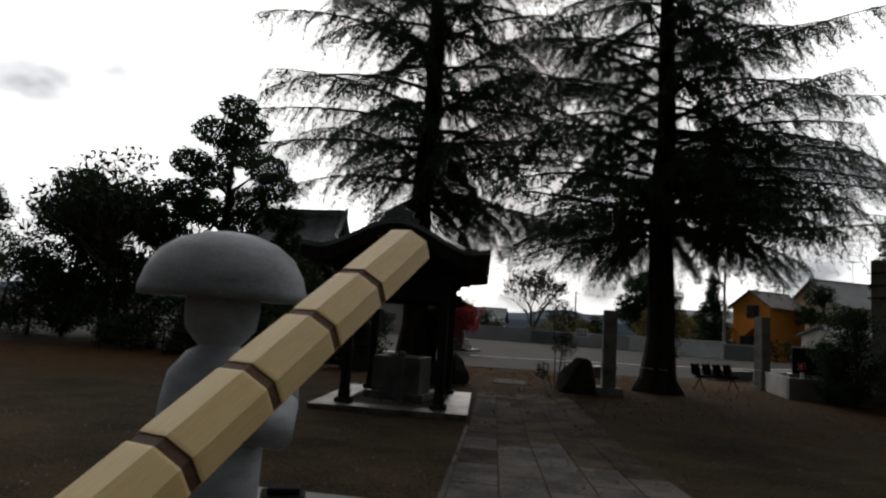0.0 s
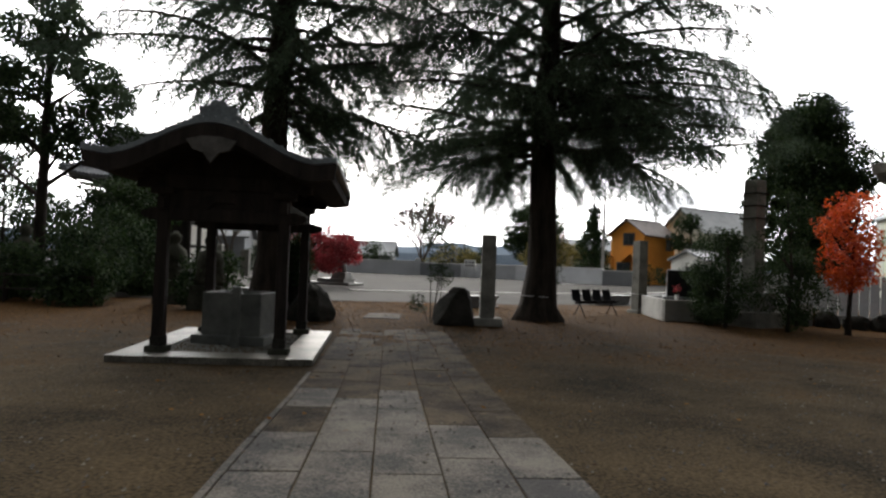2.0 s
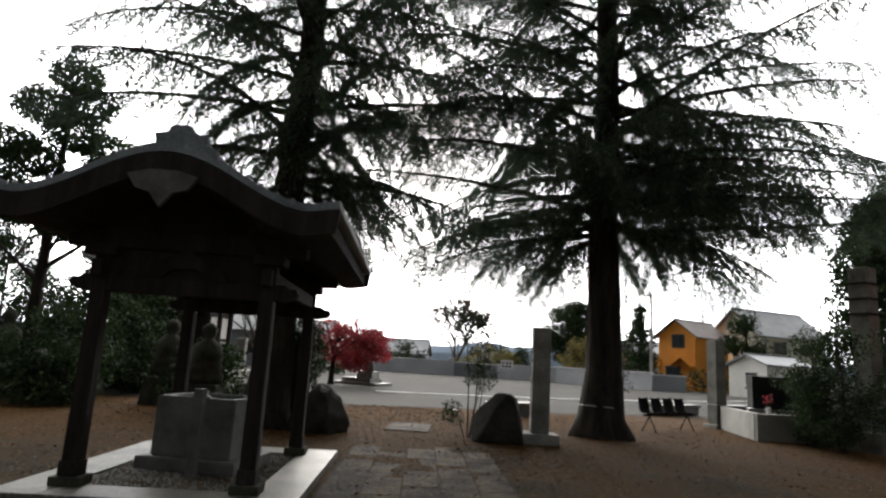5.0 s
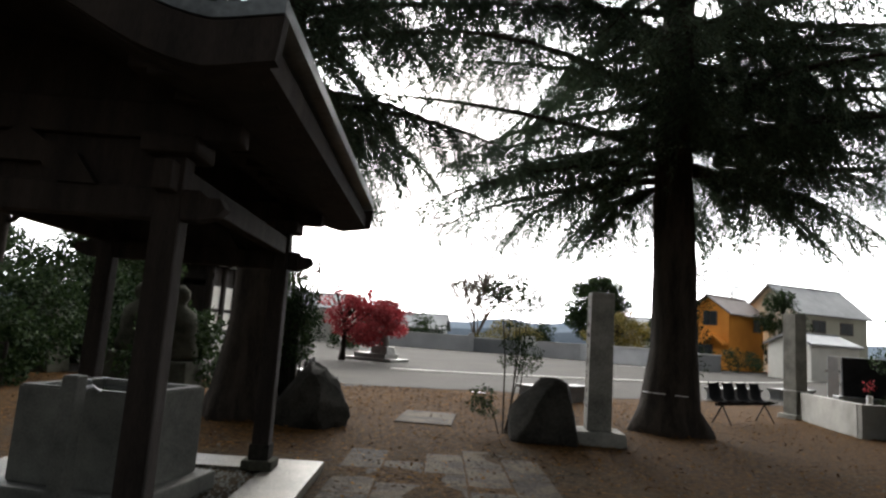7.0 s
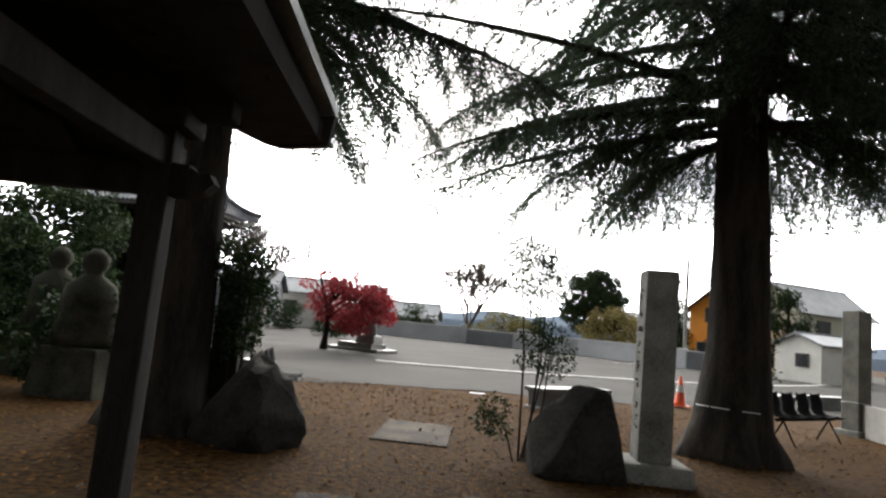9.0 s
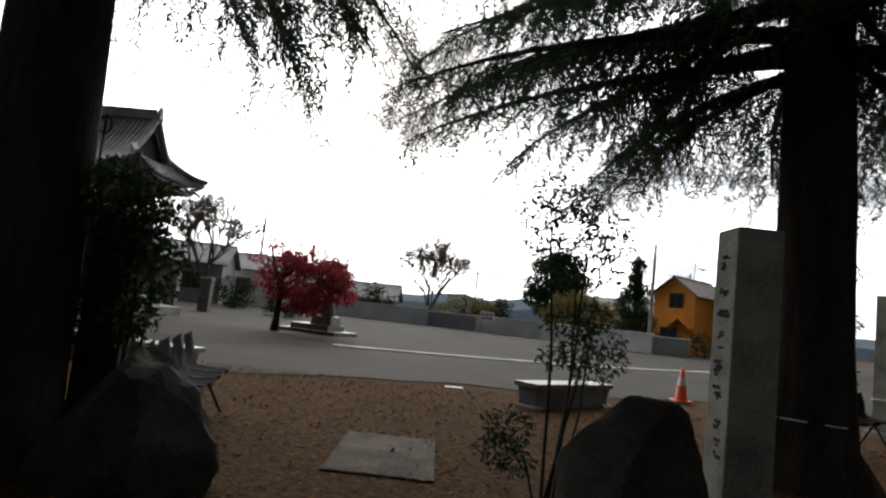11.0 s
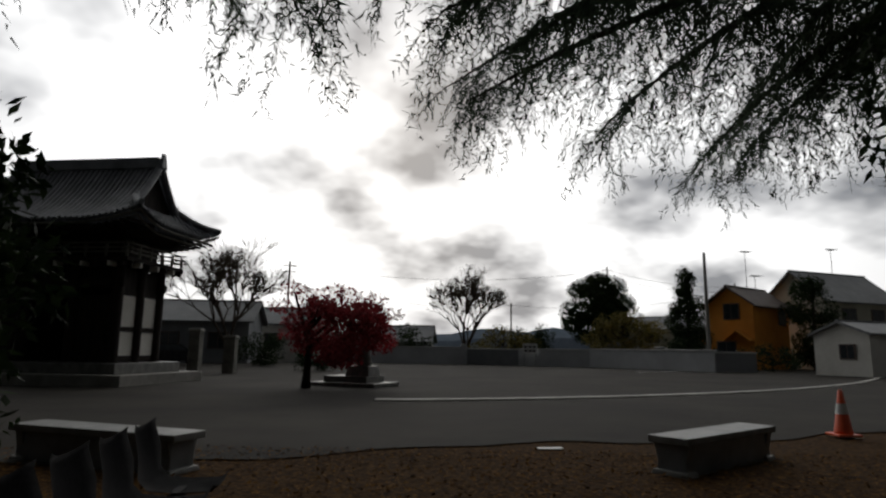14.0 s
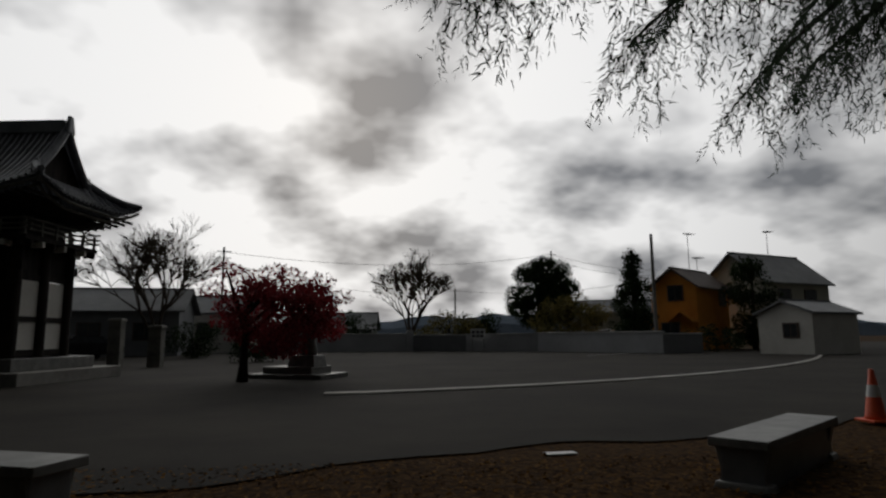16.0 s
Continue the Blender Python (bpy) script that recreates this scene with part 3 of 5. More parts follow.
def build_cedar(name_label, at, height, radius, base_r, lean, seed, first=4.4, count=90, low=()):
    rng = np.random.default_rng(seed)
    tree = root("cedar_tree", (at[0], at[1], 0.0), name_label, "tree", "tall cedars in the yard")
    bm = bmesh.new()
    pts, rad = [], []
    for k in range(15):
        u = k / 14
        z = -0.1 + u * height
        pts.append((lean[0] * z + 0.05 * math.sin(z), lean[1] * z + 0.04 * math.cos(z * 0.8), z))
        flare = 1 + 0.75 * math.exp(-max(z, 0) / 0.35)
        rad.append(base_r * (1 - 0.93 * u) * flare)
    # extra rings near the root
    pts[1:1] = [(0, 0, 0.12), (0, 0, 0.4)]
    rad[1:1] = [base_r * 1.5, base_r * 1.22]
    add_tube(bm, pts, rad, 18)
    for v in bm.verts:
        a = math.atan2(v.co.y, v.co.x)
        k = 1 + 0.07 * noise.noise((math.cos(a) * 2, math.sin(a) * 2, v.co.z * 0.7)) + (0.14 * math.sin(a * 5 + seed) if v.co.z < 0.3 else 0.02 * math.sin(a * 9))
        ax = Vector((lean[0] * v.co.z, lean[1] * v.co.z, 0))
        v.co.x, v.co.y = ax.x + (v.co.x - ax.x) * k, ax.y + (v.co.y - ax.y) * k
    part("trunk", bm, M_BARK, tree, smooth=True)
    B, D, L = [], [], []
    limbs = bmesh.new()
    twig_v = []
    for i in range(count + len(low)):
        u = min(1.0, (i + rng.uniform(0, 0.8)) / count)
        h = first + (height - first - 0.5) * u ** 1.12
        az = i * 2.399 + rng.uniform(-0.35, 0.35)
        ln = radius * min(1.0, 0.72 + 1.6 * u) * (1 - u) ** 0.6 * rng.uniform(0.7, 1.12) + 0.35
        rise, droop = rng.uniform(0.0, 0.25) + 0.35 * u, rng.uniform(0.3, 0.8)
        if i >= count:                            # long low limbs that sweep out over the yard
            h, az, ln, droop = low[i - count]
            az, rise, u = radians(az), 0.05, 0.02
        start = (lean[0] * h, lean[1] * h, h)
        path = limb_path(start, az, ln, rise, droop, rng.uniform(-0.4, 0.4))
        r0 = base_r * (0.15 * (1 - u) + 0.03)
        rr = [r0 * (1 - 0.93 * k / 8) + 0.006 for k in range(9)]
        if i < 16 or i >= count:
            part("limb", tube_bm(path, rr, 6), M_BARK, tree)
        else:
            add_tube(limbs, path, rr, 5, cap=False)
        # branchlets to both sides, hanging
        nb = int(11 + 14 * ln)
        for j in range(nb):
            s = 0.10 + 0.90 * (j + rng.uniform(0, 1)) / nb
            k = min(int(s * 8), 7)
            q = path[k] + (path[k + 1] - path[k]) * (s * 8 - k)
            fwd = path[k + 1] - path[k]
            fwd /= np.linalg.norm(fwd)
            side = np.array([-fwd[1], fwd[0], 0]) * (1 if j % 2 else -1)
            bl = (0.46 + 0.88 * (1 - s)) * min(1.0, 0.35 + ln / 4.5) * rng.uniform(0.6, 1.3)
            d0 = fwd * rng.uniform(0.35, 0.9) + side * rng.uniform(0.5, 1.0)
            d0[2] -= rng.uniform(0.05, 0.6)
            d0 /= np.linalg.norm(d0)
            if rng.random() < 0.15:
                continue
            m = int(5 + 15 * bl)
            tt = (np.arange(m) + rng.uniform(0, 1, m)) / m
            pos = q + np.outer(tt * bl, d0)
            pos[:, 2] -= 0.75 * bl * tt ** 1.7
            B.append(pos)
            dd = np.tile(d0, (m, 1)) * 0.7
            dd[:, 2] -= 0.6 * tt
            D.append(dd)
            L.append(np.full(m, 1.0))
            e = pos[-1]
            twig_v.append((q, pos[m // 2], e))
    B, D = np.concatenate(B), np.concatenate(D)
    # each node carries two short side sprays, each lined with needles
    B, D = np.repeat(B, 2, 0), np.repeat(D, 2, 0)
    spray = unit(unit(D) * 0.8 + rng.normal(0, 0.55, D.shape) + np.array([0, 0, -0.22]))
    reach = rng.uniform(0.07, 0.20, len(B))
    reps = 4
    along = np.tile((np.arange(reps) + 0.6) / reps, len(B))
    B, D, reach = np.repeat(B, reps, 0), np.repeat(spray, reps, 0), np.repeat(reach, reps)
    B = B + D * (reach * along)[:, None]
    B[:, 2] -= 0.25 * reach * along ** 2
    way = unit(D * 0.9 + rng.normal(0, 0.5, D.shape) + np.array([0, 0, -0.12]))
    v, f = spikes(B + rng.normal(0, 0.008, B.shape), way, rng.uniform(0.055, 0.098, len(B)), rng.uniform(0.010, 0.019, len(B)))
    raw_mesh("crown", v, f, M_NEEDLE, tree, "dark drooping cedar foliage")
    part("upper_limb", limbs, M_BARK, tree)
    tv = np.array(twig_v)
    n = len(tv)
    off = np.array([0, 0, 0.008])
    quad = np.stack([tv[:, 0] - off, tv[:, 1] - off, tv[:, 1] + off, tv[:, 0] + off, tv[:, 1] - off * .8, tv[:, 2], tv[:, 2] + off * .3, tv[:, 1] + off * .8], 1).reshape(-1, 3)
    tagged(raw_mesh("twig", quad, np.arange(len(quad)).reshape(-1, 4), M_BARK, tree), kind="stuff")
    return tree


def leaf_cloud(centres, radii, density, size, rng, flat=1.0, slim=0.55):
    """Leaves gathered in clumps: denser towards each clump's skin, with gaps."""
    P, N = [], []
    for c, r in zip(centres, radii):
        n = max(8, int(density * r * r))
        d = unit(rng.normal(size=(n, 3)))
        rr = r * rng.uniform(0.35, 1.05, n) ** 0.6
        p = d * rr[:, None]
        p[:, 2] *= flat
        P.append(np.array(c) + p)
        N.append(d)
    P, N = np.concatenate(P), np.concatenate(N)
    way = unit(N * 0.5 + rng.normal(0, 0.7, N.shape) + np.array([0, 0, -0.25]))
    s = rng.uniform(0.6, 1.3, len(P)) * size
    return blades(P, way, s, s * slim)


def build_leafy(name, at, label, clumps, material, trunk_r, seed, density=260, size=0.11, stems=None, flat=0.75, group="", category="tree", trunk_mat=None, limbs_n=None, slim=0.55):
    """A tree or bush: clumps are (x, y, z, r) about the foot."""
    rng = np.random.default_rng(seed)
    z0 = ground_z(at[0], at[1])
    t = root(name, (at[0], at[1], z0), label, category, group)
    tm = trunk_mat or M_BARK
    tops = sorted(clumps, key=lambda c: -c[2])
    bm = bmesh.new()
    if stems:
        for sx, sy, tx, ty, tz, r in stems:
            part("stem", tube_bm([(sx, sy, -0.05), ((sx + tx) / 2 + 0.04, (sy + ty) / 2, tz * 0.5), (tx, ty, tz)], [r, r * 0.8, r * 0.4], 6), tm, t)
    else:
        tz = tops[0][2]
        add_tube(bm, [(0, 0, -0.1), (0.02, 0.01, tz * 0.15), (0.06, -0.03, tz * 0.45), (tops[0][0] * 0.5, tops[0][1] * 0.5, tz * 0.75), (tops[0][0], tops[0][1], tz)], [trunk_r * 1.5, trunk_r, trunk_r * 0.8, trunk_r * 0.55, trunk_r * 0.2], 10)
        part("trunk", bm, tm, t, smooth=True)
        for c in tops[1:limbs_n or 14]:
            zb = max(0.25 * tz, c[2] - 0.6 * math.hypot(c[0], c[1]) - 0.3)
            part("limb", tube_bm([(0.03, 0, zb), (c[0] * 0.45, c[1] * 0.45, (zb + c[2]) / 2 - 0.05), (c[0] * 0.9, c[1] * 0.9, c[2])], [trunk_r * 0.45, trunk_r * 0.28, trunk_r * 0.1], 6), tm, t)
    v, f = leaf_cloud([c[:3] for c in clumps], [c[3] for c in clumps], density, size, rng, flat, slim)
    raw_mesh("crown", v, f, material, t)
    return t


def random_clumps(seed, n, rx, ry, z0, z1, r, shape="round"):
    rng = random.Random(seed)
    out = []
    while len(out) < n:
        u = rng.random()
        z = z0 + (z1 - z0) * u
        k = math.sqrt(max(0.05, 1 - (2 * u - 1) ** 2)) if shape == "round" else max(0.08, 1 - u) ** 0.8 if shape == "cone" else 1.0
        a, q = rng.uniform(0, 6.283), math.sqrt(rng.random())
        out.append((math.cos(a) * q * rx * k, math.sin(a) * q * ry * k, z, r * rng.uniform(0.65, 1.2)))
    return out


def build_bare(at, label, height, spread, seed, depth=5, r0=0.16, trunk=0.22, group="", leaf=None):
    rng = random.Random(seed)
    t = root("bare_tree", (at[0], at[1], 0), label, "tree", group)
    bm = bmesh.new()
    tips = []

    def grow(p, d, ln, r, k):
        q = p + d * ln * 0.5 + Vector((rng.uniform(-1, 1), rng.uniform(-1, 1), 0)) * ln * 0.05
        e = p + d * ln
        add_tube(bm, [p, q, e], [r, r * 0.85, r * 0.65], 6 if k > 2 else 4, cap=False)
        if k == 0:
            tips.append(e)
            return
        for _ in range(6 if k == depth else 3 if k > 3 else 4):
            nd = (d + Vector((rng.uniform(-1, 1), rng.uniform(-1, 1), rng.uniform(-0.25, 0.65))) * spread).normalized()
            grow(e, nd, ln * rng.uniform(0.62, 0.85) * (2.6 if k == depth else 1.0), r * 0.64, k - 1)

    grow(Vector((0, 0, -0.1)), Vector((0, 0, 1)), height * trunk, r0, depth)
    tagged(part("branch", bm, M_TWIG, t), kind="stuff")
    if leaf:
        rg = np.random.default_rng(seed)
        v, f = leaf_cloud([tuple(p) for p in tips], [0.45] * len(tips), 60, 0.22, rg)
        raw_mesh("crown", v, f, leaf, t)
    return t


build_pavilion()
build_basin()
build_cedar("towering dark cedar with a straight trunk behind the pavilion", (-1.42, 13.3), 21.0, 5.4, 0.37, (0.012, 0.0), 11, first=4.8, count=106,
            low=((4.75, 38, 2.8, 0.8), (4.6, 62, 3.2, 0.8), (5.2, 95, 3.3, 0.75), (5.8, 120, 3.5, 0.7), (5.0, 10, 3.0, 0.7)))
build_cedar("towering dark cedar with drooping limbs beside the stone pillar", (5.37, 15.0), 21.0, 6.9, 0.41, (0.004, 0.0), 23, first=4.5, count=134,
            low=((4.6, 128, 4.7, 0.55), (4.4, 143, 5.1, 0.5), (4.7, 158, 4.9, 0.55), (4.3, 112, 4.4, 0.5), (4.4, 95, 4.2, 0.5), (4.6, 72, 4.4, 0.5), (5.1, 135, 5.7, 0.5), (4.8, 50, 4.6, 0.5), (4.6, 20, 4.8, 0.5), (4.5, -8, 6.9, -0.12), (5.0, -30, 5.4, 0.35), (5.3, 5, 5.8, 0.3), (4.9, -55, 4.6, 0.5), (5.6, 30, 5.6, 0.4), (5.9, -15, 6.0, 0.35), (6.2, -24, 5.6, 0.5), (6.6, 12, 5.6, 0.5), (7.2, -42, 5.3, 0.5), (7.6, 26, 5.5, 0.5), (6.3, 42, 5.2, 0.5), (6.9, -6, 6.0, 0.45)))


# ---- stones, pillars and steles ----
def build_rock(at, size, label, seed, turn=0, facets=()):
    bm = bmesh.new()
    bmesh.ops.create_icosphere(bm, subdivisions=4 if size[2] > 0.5 else 3, radius=1.0)
    for v in bm.verts:
        p = v.co.copy()
        k = 1 + 0.28 * noise.noise(p * 1.1 + Vector((seed, 0, 0))) + 0.12 * noise.noise(p * 2.7 + Vector((0, seed, 0))) + 0.04 * noise.noise(p * 7)
        q = p * k
        q.x, q.y = max(-0.82, min(0.82, q.x)), max(-0.85, min(0.85, q.y))
        for fx, fy, fz, far in facets:            # split faces
            over = q.x * fx + q.y * fy + q.z * fz - far
            if over > 0:
                q -= Vector((fx, fy, fz)) * over * 0.88
        v.co = Vector((q.x * size[0], q.y * size[1], max(q.z, -0.55) * size[2]))
    ob = part("boulder", bm, M_ROCK)
    ob.matrix_world = pose(at[0], at[1], size[2] * 0.50, 0, 0, turn)
    tagged(ob, label, "boulder", "stones edging the fence bed" if size[2] < 0.5 else "garden boulders")


build_rock((2.95, 13.1), (0.58, 0.48, 0.63), "dark rough boulder beside a stone pillar", 3, 0, ((-0.72, -0.30, 0.62, 0.46), (0.95, -0.2, 0.25, 0.70), (0.15, -0.93, 0.33, 0.62), (0.20, 0.1, 0.97, 0.86), (-0.1, 0.9, 0.42, 0.66)))
build_rock((-0.34, 13.05), (0.58, 0.52, 0.55), "mossy boulder below a leafy bush, shade darkened into its colour", 9, -30, ((-0.5, -0.6, 0.62, 0.66), (0.9, 0.1, 0.42, 0.74), (0.1, 0.9, 0.4, 0.7)))


def build_pillar(at, size, base, label, seed, turn=0, writing=True, name="stone_pillar", mat=M_STONE):
    p = root(name, (at[0], at[1], 0), label, "stone pillar", turn=turn)
    if base:
        part("plinth", box_bm((base[0], base[0] * 0.9, base[1] + 0.05), (0, 0, -0.05), bevel=0.035, taper=0.93), M_STONE, p)
    z0 = base[1] if base else -0.05
    bm = box_bm((size[0], size[1], size[2] - z0), (0, 0, z0), bevel=0.012, taper=0.97)
    shaft = part("shaft", bm, mat, p)
    if writing:                                  # worn unreadable characters down one side
        rnd = random.Random(seed)
        bm = bmesh.new()
        z = size[2] - 0.25
        while z > z0 + 0.25:
            for _ in range(5):
                add_box(bm, (0.006, rnd.uniform(0.02, 0.13), rnd.uniform(0.012, 0.03)), (-size[0] / 2 + 0.0015, rnd.uniform(-0.05, 0.05), z + rnd.uniform(-0.06, 0.06)))
            z -= 0.19
        part("inscription", bm, M_ROCK, shaft, "dark worn engraved characters")
    return p


build_pillar((3.74, 13.27), (0.34, 0.33, 2.12), (0.74, 0.17), "tall square weathered stone pillar on a rough plinth", 1, -3)
build_pillar((9.75, 19.2), (0.36, 0.36, 2.44), (0.60, 0.10), "tall grey stone gate pillar beside the grave plot", 2, 20, writing=False)
build_pillar((-0.92, 13.72), (0.30, 0.30, 1.72), None, "dark stone marker post among bushes", 5, 10, writing=False, mat=M_ROCK)
st = build_pillar((11.55, 15.5), (0.42, 0.42, 4.1), (1.25, 0.42), "tall slender stone stele on stepped plinths among shrubs", 3, 25, writing=False)
part("upper_plinth", box_bm((0.85, 0.85, 0.55), (0, 0, 0.40), bevel=0.02), M_GRANITE, st)
for z in (3.0, 3.35, 3.7):
    part("band", box_bm((0.535, 0.535, 0.035), (0, 0, z), bevel=0.004), M_ROCK, st)


# ---- granite benches ----
def build_bench(at, turn, length, label):
    b = root("granite_bench", (at[0], at[1], 0.0), label, "bench", "granite benches along the road", turn)
    part("seat_slab", box_bm((length, 0.46, 0.075), (0, 0, 0.31), bevel=0.012), M_GRANITE, b, "polished pale granite seat slab")
    part("pedestal", box_bm((length * 0.93, 0.34, 0.36), (0, 0, -0.05), bevel=0.015), M_GRANITE_D, b)
    for sx in (-1, 1):
        bm = bmesh.new()
        add_prism(bm, [(-0.19, 0.0), (0.19, 0.0), (0.16, 0.10), (0.205, 0.31), (-0.205, 0.31), (-0.16, 0.10)], 0.10, (sx * (length * 0.44), 0, 0), axis="x")
        part("end_block", bm, M_GRANITE, b)
        part("foot", box_bm((0.22, 0.44, 0.06), (sx * (length * 0.44), 0, -0.02), bevel=0.015, taper=0.9), M_GRANITE, b)


build_bench((4.04, 18.98), 39, 2.08, "long low granite bench at the edge of the asphalt")
build_bench((10.2, 23.45), 33, 2.3, "long low granite bench beyond the traffic cone")
build_bench((-2.76, 18.56), -20, 2.3, "long low granite bench near the dark chairs")
build_bench((13.1, 25.6), 33, 2.2, "low granite bench far along the road edge")


# ---- chairs ----
def build_chairs(at, turn, seats, label):
    c = root("linked_chairs", (at[0], at[1], 0.0), label, "bench", "rows of linked plastic chairs", turn)
    w = 0.50
    L = w * seats
    part("beam", box_bm((L, 0.05, 0.05), (0, 0, 0.36), bevel=0.006), M_BLACK, c)
    for sx in (-1, 1):
        for sy in (-1, 1):
            part("leg", tube_bm([(sx * (L / 2 - 0.22), 0, 0.37), (sx * (L / 2 - 0.20), sy * 0.20, 0.0)], [0.016, 0.014], 8), M_BLACK, c)
    for k in range(seats):
        x = (k - (seats - 1) / 2) * w
        bm = bmesh.new()
        prof = [(-0.24, 0.44), (-0.20, 0.405), (-0.02, 0.40), (0.12, 0.415), (0.17, 0.47), (0.21, 0.60), (0.25, 0.74), (0.245, 0.775)]
        cols = 7
        grid = []
        for d, z in prof:
            row = []
            for i in range(cols):
                s = i / (cols - 1) * 2 - 1
                half = 0.215 if z < 0.7 else 0.19
                row.append(bm.verts.new((x + s * half, -d + 0.03 * s * s * (1 if z > 0.5 else 0), z + 0.035 * s * s)))
            grid.append(row)
        for a, b in zip(grid, grid[1:]):
            for i in range(cols - 1):
                bm.faces.new((a[i], a[i + 1], b[i + 1], b[i]))
        bmesh.ops.solidify(bm, geom=bm.faces[:], thickness=0.014)
        part("seat_shell", bm, M_BLACK, c, smooth=True)


build_chairs((7.65, 17.25), 35.5 + 180, 4, "row of four black plastic chairs on thin legs")
build_chairs((-0.60, 14.80), -82, 4, "row of dark plastic chairs near a granite bench")


# ---- traffic cone ----
def build_cone(at):
    c = root("traffic_cone", (at[0], at[1], 0.022), "orange traffic cone with white band on the asphalt", "traffic cone")
    part("base", box_bm((0.36, 0.36, 0.035), bevel=0.012), M_CONE, c)
    part("body", add_lathe(bmesh.new(), [(0.14, 0.03), (0.125, 0.08), (0.03, 0.69), (0.02, 0.70)]), M_CONE, c, smooth=True)
    part("reflective_band", add_lathe(bmesh.new(), [(0.088, 0.33), (0.0895, 0.33), (0.063, 0.49), (0.0615, 0.49)]), M_WHITE, c, "white reflective band")


build_cone((7.15, 21.5))


# ---- grave plot by the gate pillar ----
def build_plot():
    w = root("plot_wall", (0, 0, 0), "low pale concrete wall round a raised grave plot", "wall")
    part("long_wall", box_bm((0.16, 3.0, 0.64), (9.62, 17.75, -0.03), -9, bevel=0.01), M_CONC, w)
    part("front_wall", box_bm((4.6, 0.16, 0.64), (11.62, 16.32, -0.03), 2, bevel=0.01), M_CONC, w)
    part("soil", box_bm((4.4, 2.9, 0.50), (11.9, 17.9, -0.03), -3), M_EARTH, w)
    g = root("gravestone", (11.0, 18.3, 0.47), "black polished gravestone slab on a dark base", "gravestone", turn=-20)
    part("base", box_bm((1.5, 0.6, 0.16), bevel=0.015), M_GRANITE_D, g)
    part("slab", box_bm((1.25, 0.16, 0.86), (0, 0, 0.16), bevel=0.01), M_BLACK, g)
    v = root("flower_vase", (10.1, 17.1, 0.47), "white vase with red flowers on the grave plot", "vase")
    part("vase", add_lathe(bmesh.new(), [(0.05, 0), (0.06, 0.05), (0.055, 0.22), (0.065, 0.26)], sides=12), M_WHITE, v)
    rng = np.random.default_rng(5)
    a, b = leaf_cloud([(0, 0, 0.46)], [0.13], 3000, 0.06, rng)
    raw_mesh("flowers", a, b, M_RED, v, "small red blossoms")
    part("stalks", add_tube(bmesh.new(), [(0, 0, 0.1), (0.01, 0, 0.42)], [0.012, 0.02], 6), M_LEAF, v)


build_plot()


def build_fence():
    f = root("slat_fence", (0, 0, 0), "white concrete slat fence on a low kerb", "fence")
    a, b = Vector((11.2, 20.4, 0)), Vector((21.0, 14.2, 0))
    turn = math.degrees(math.atan2(b.y - a.y, b.x - a.x))
    m = (a + b) / 2
    part("kerb", box_bm(((b - a).length + 0.3, 0.22, 0.30), (m.x, m.y, -0.05), turn, bevel=0.02), M_CONC, f)
    part("rail", box_bm(((b - a).length, 0.05, 0.08), (m.x, m.y + 0.09, 1.1), turn), M_CONC, f)
    n = int((b - a).length / 0.27)
    me = None
    for k in range(n):
        p = a + (b - a) * ((k + 0.5) / n)
        if me is None:
            o = part("slat", box_bm((0.24, 0.06, 1.28), bevel=0.01), M_WALLW, f)
            me = o.data
        else:
            o = new("slat", me)
            o.parent = f
        o.matrix_world = pose(p.x, p.y, 0.24, 0, 0, turn)


build_fence()


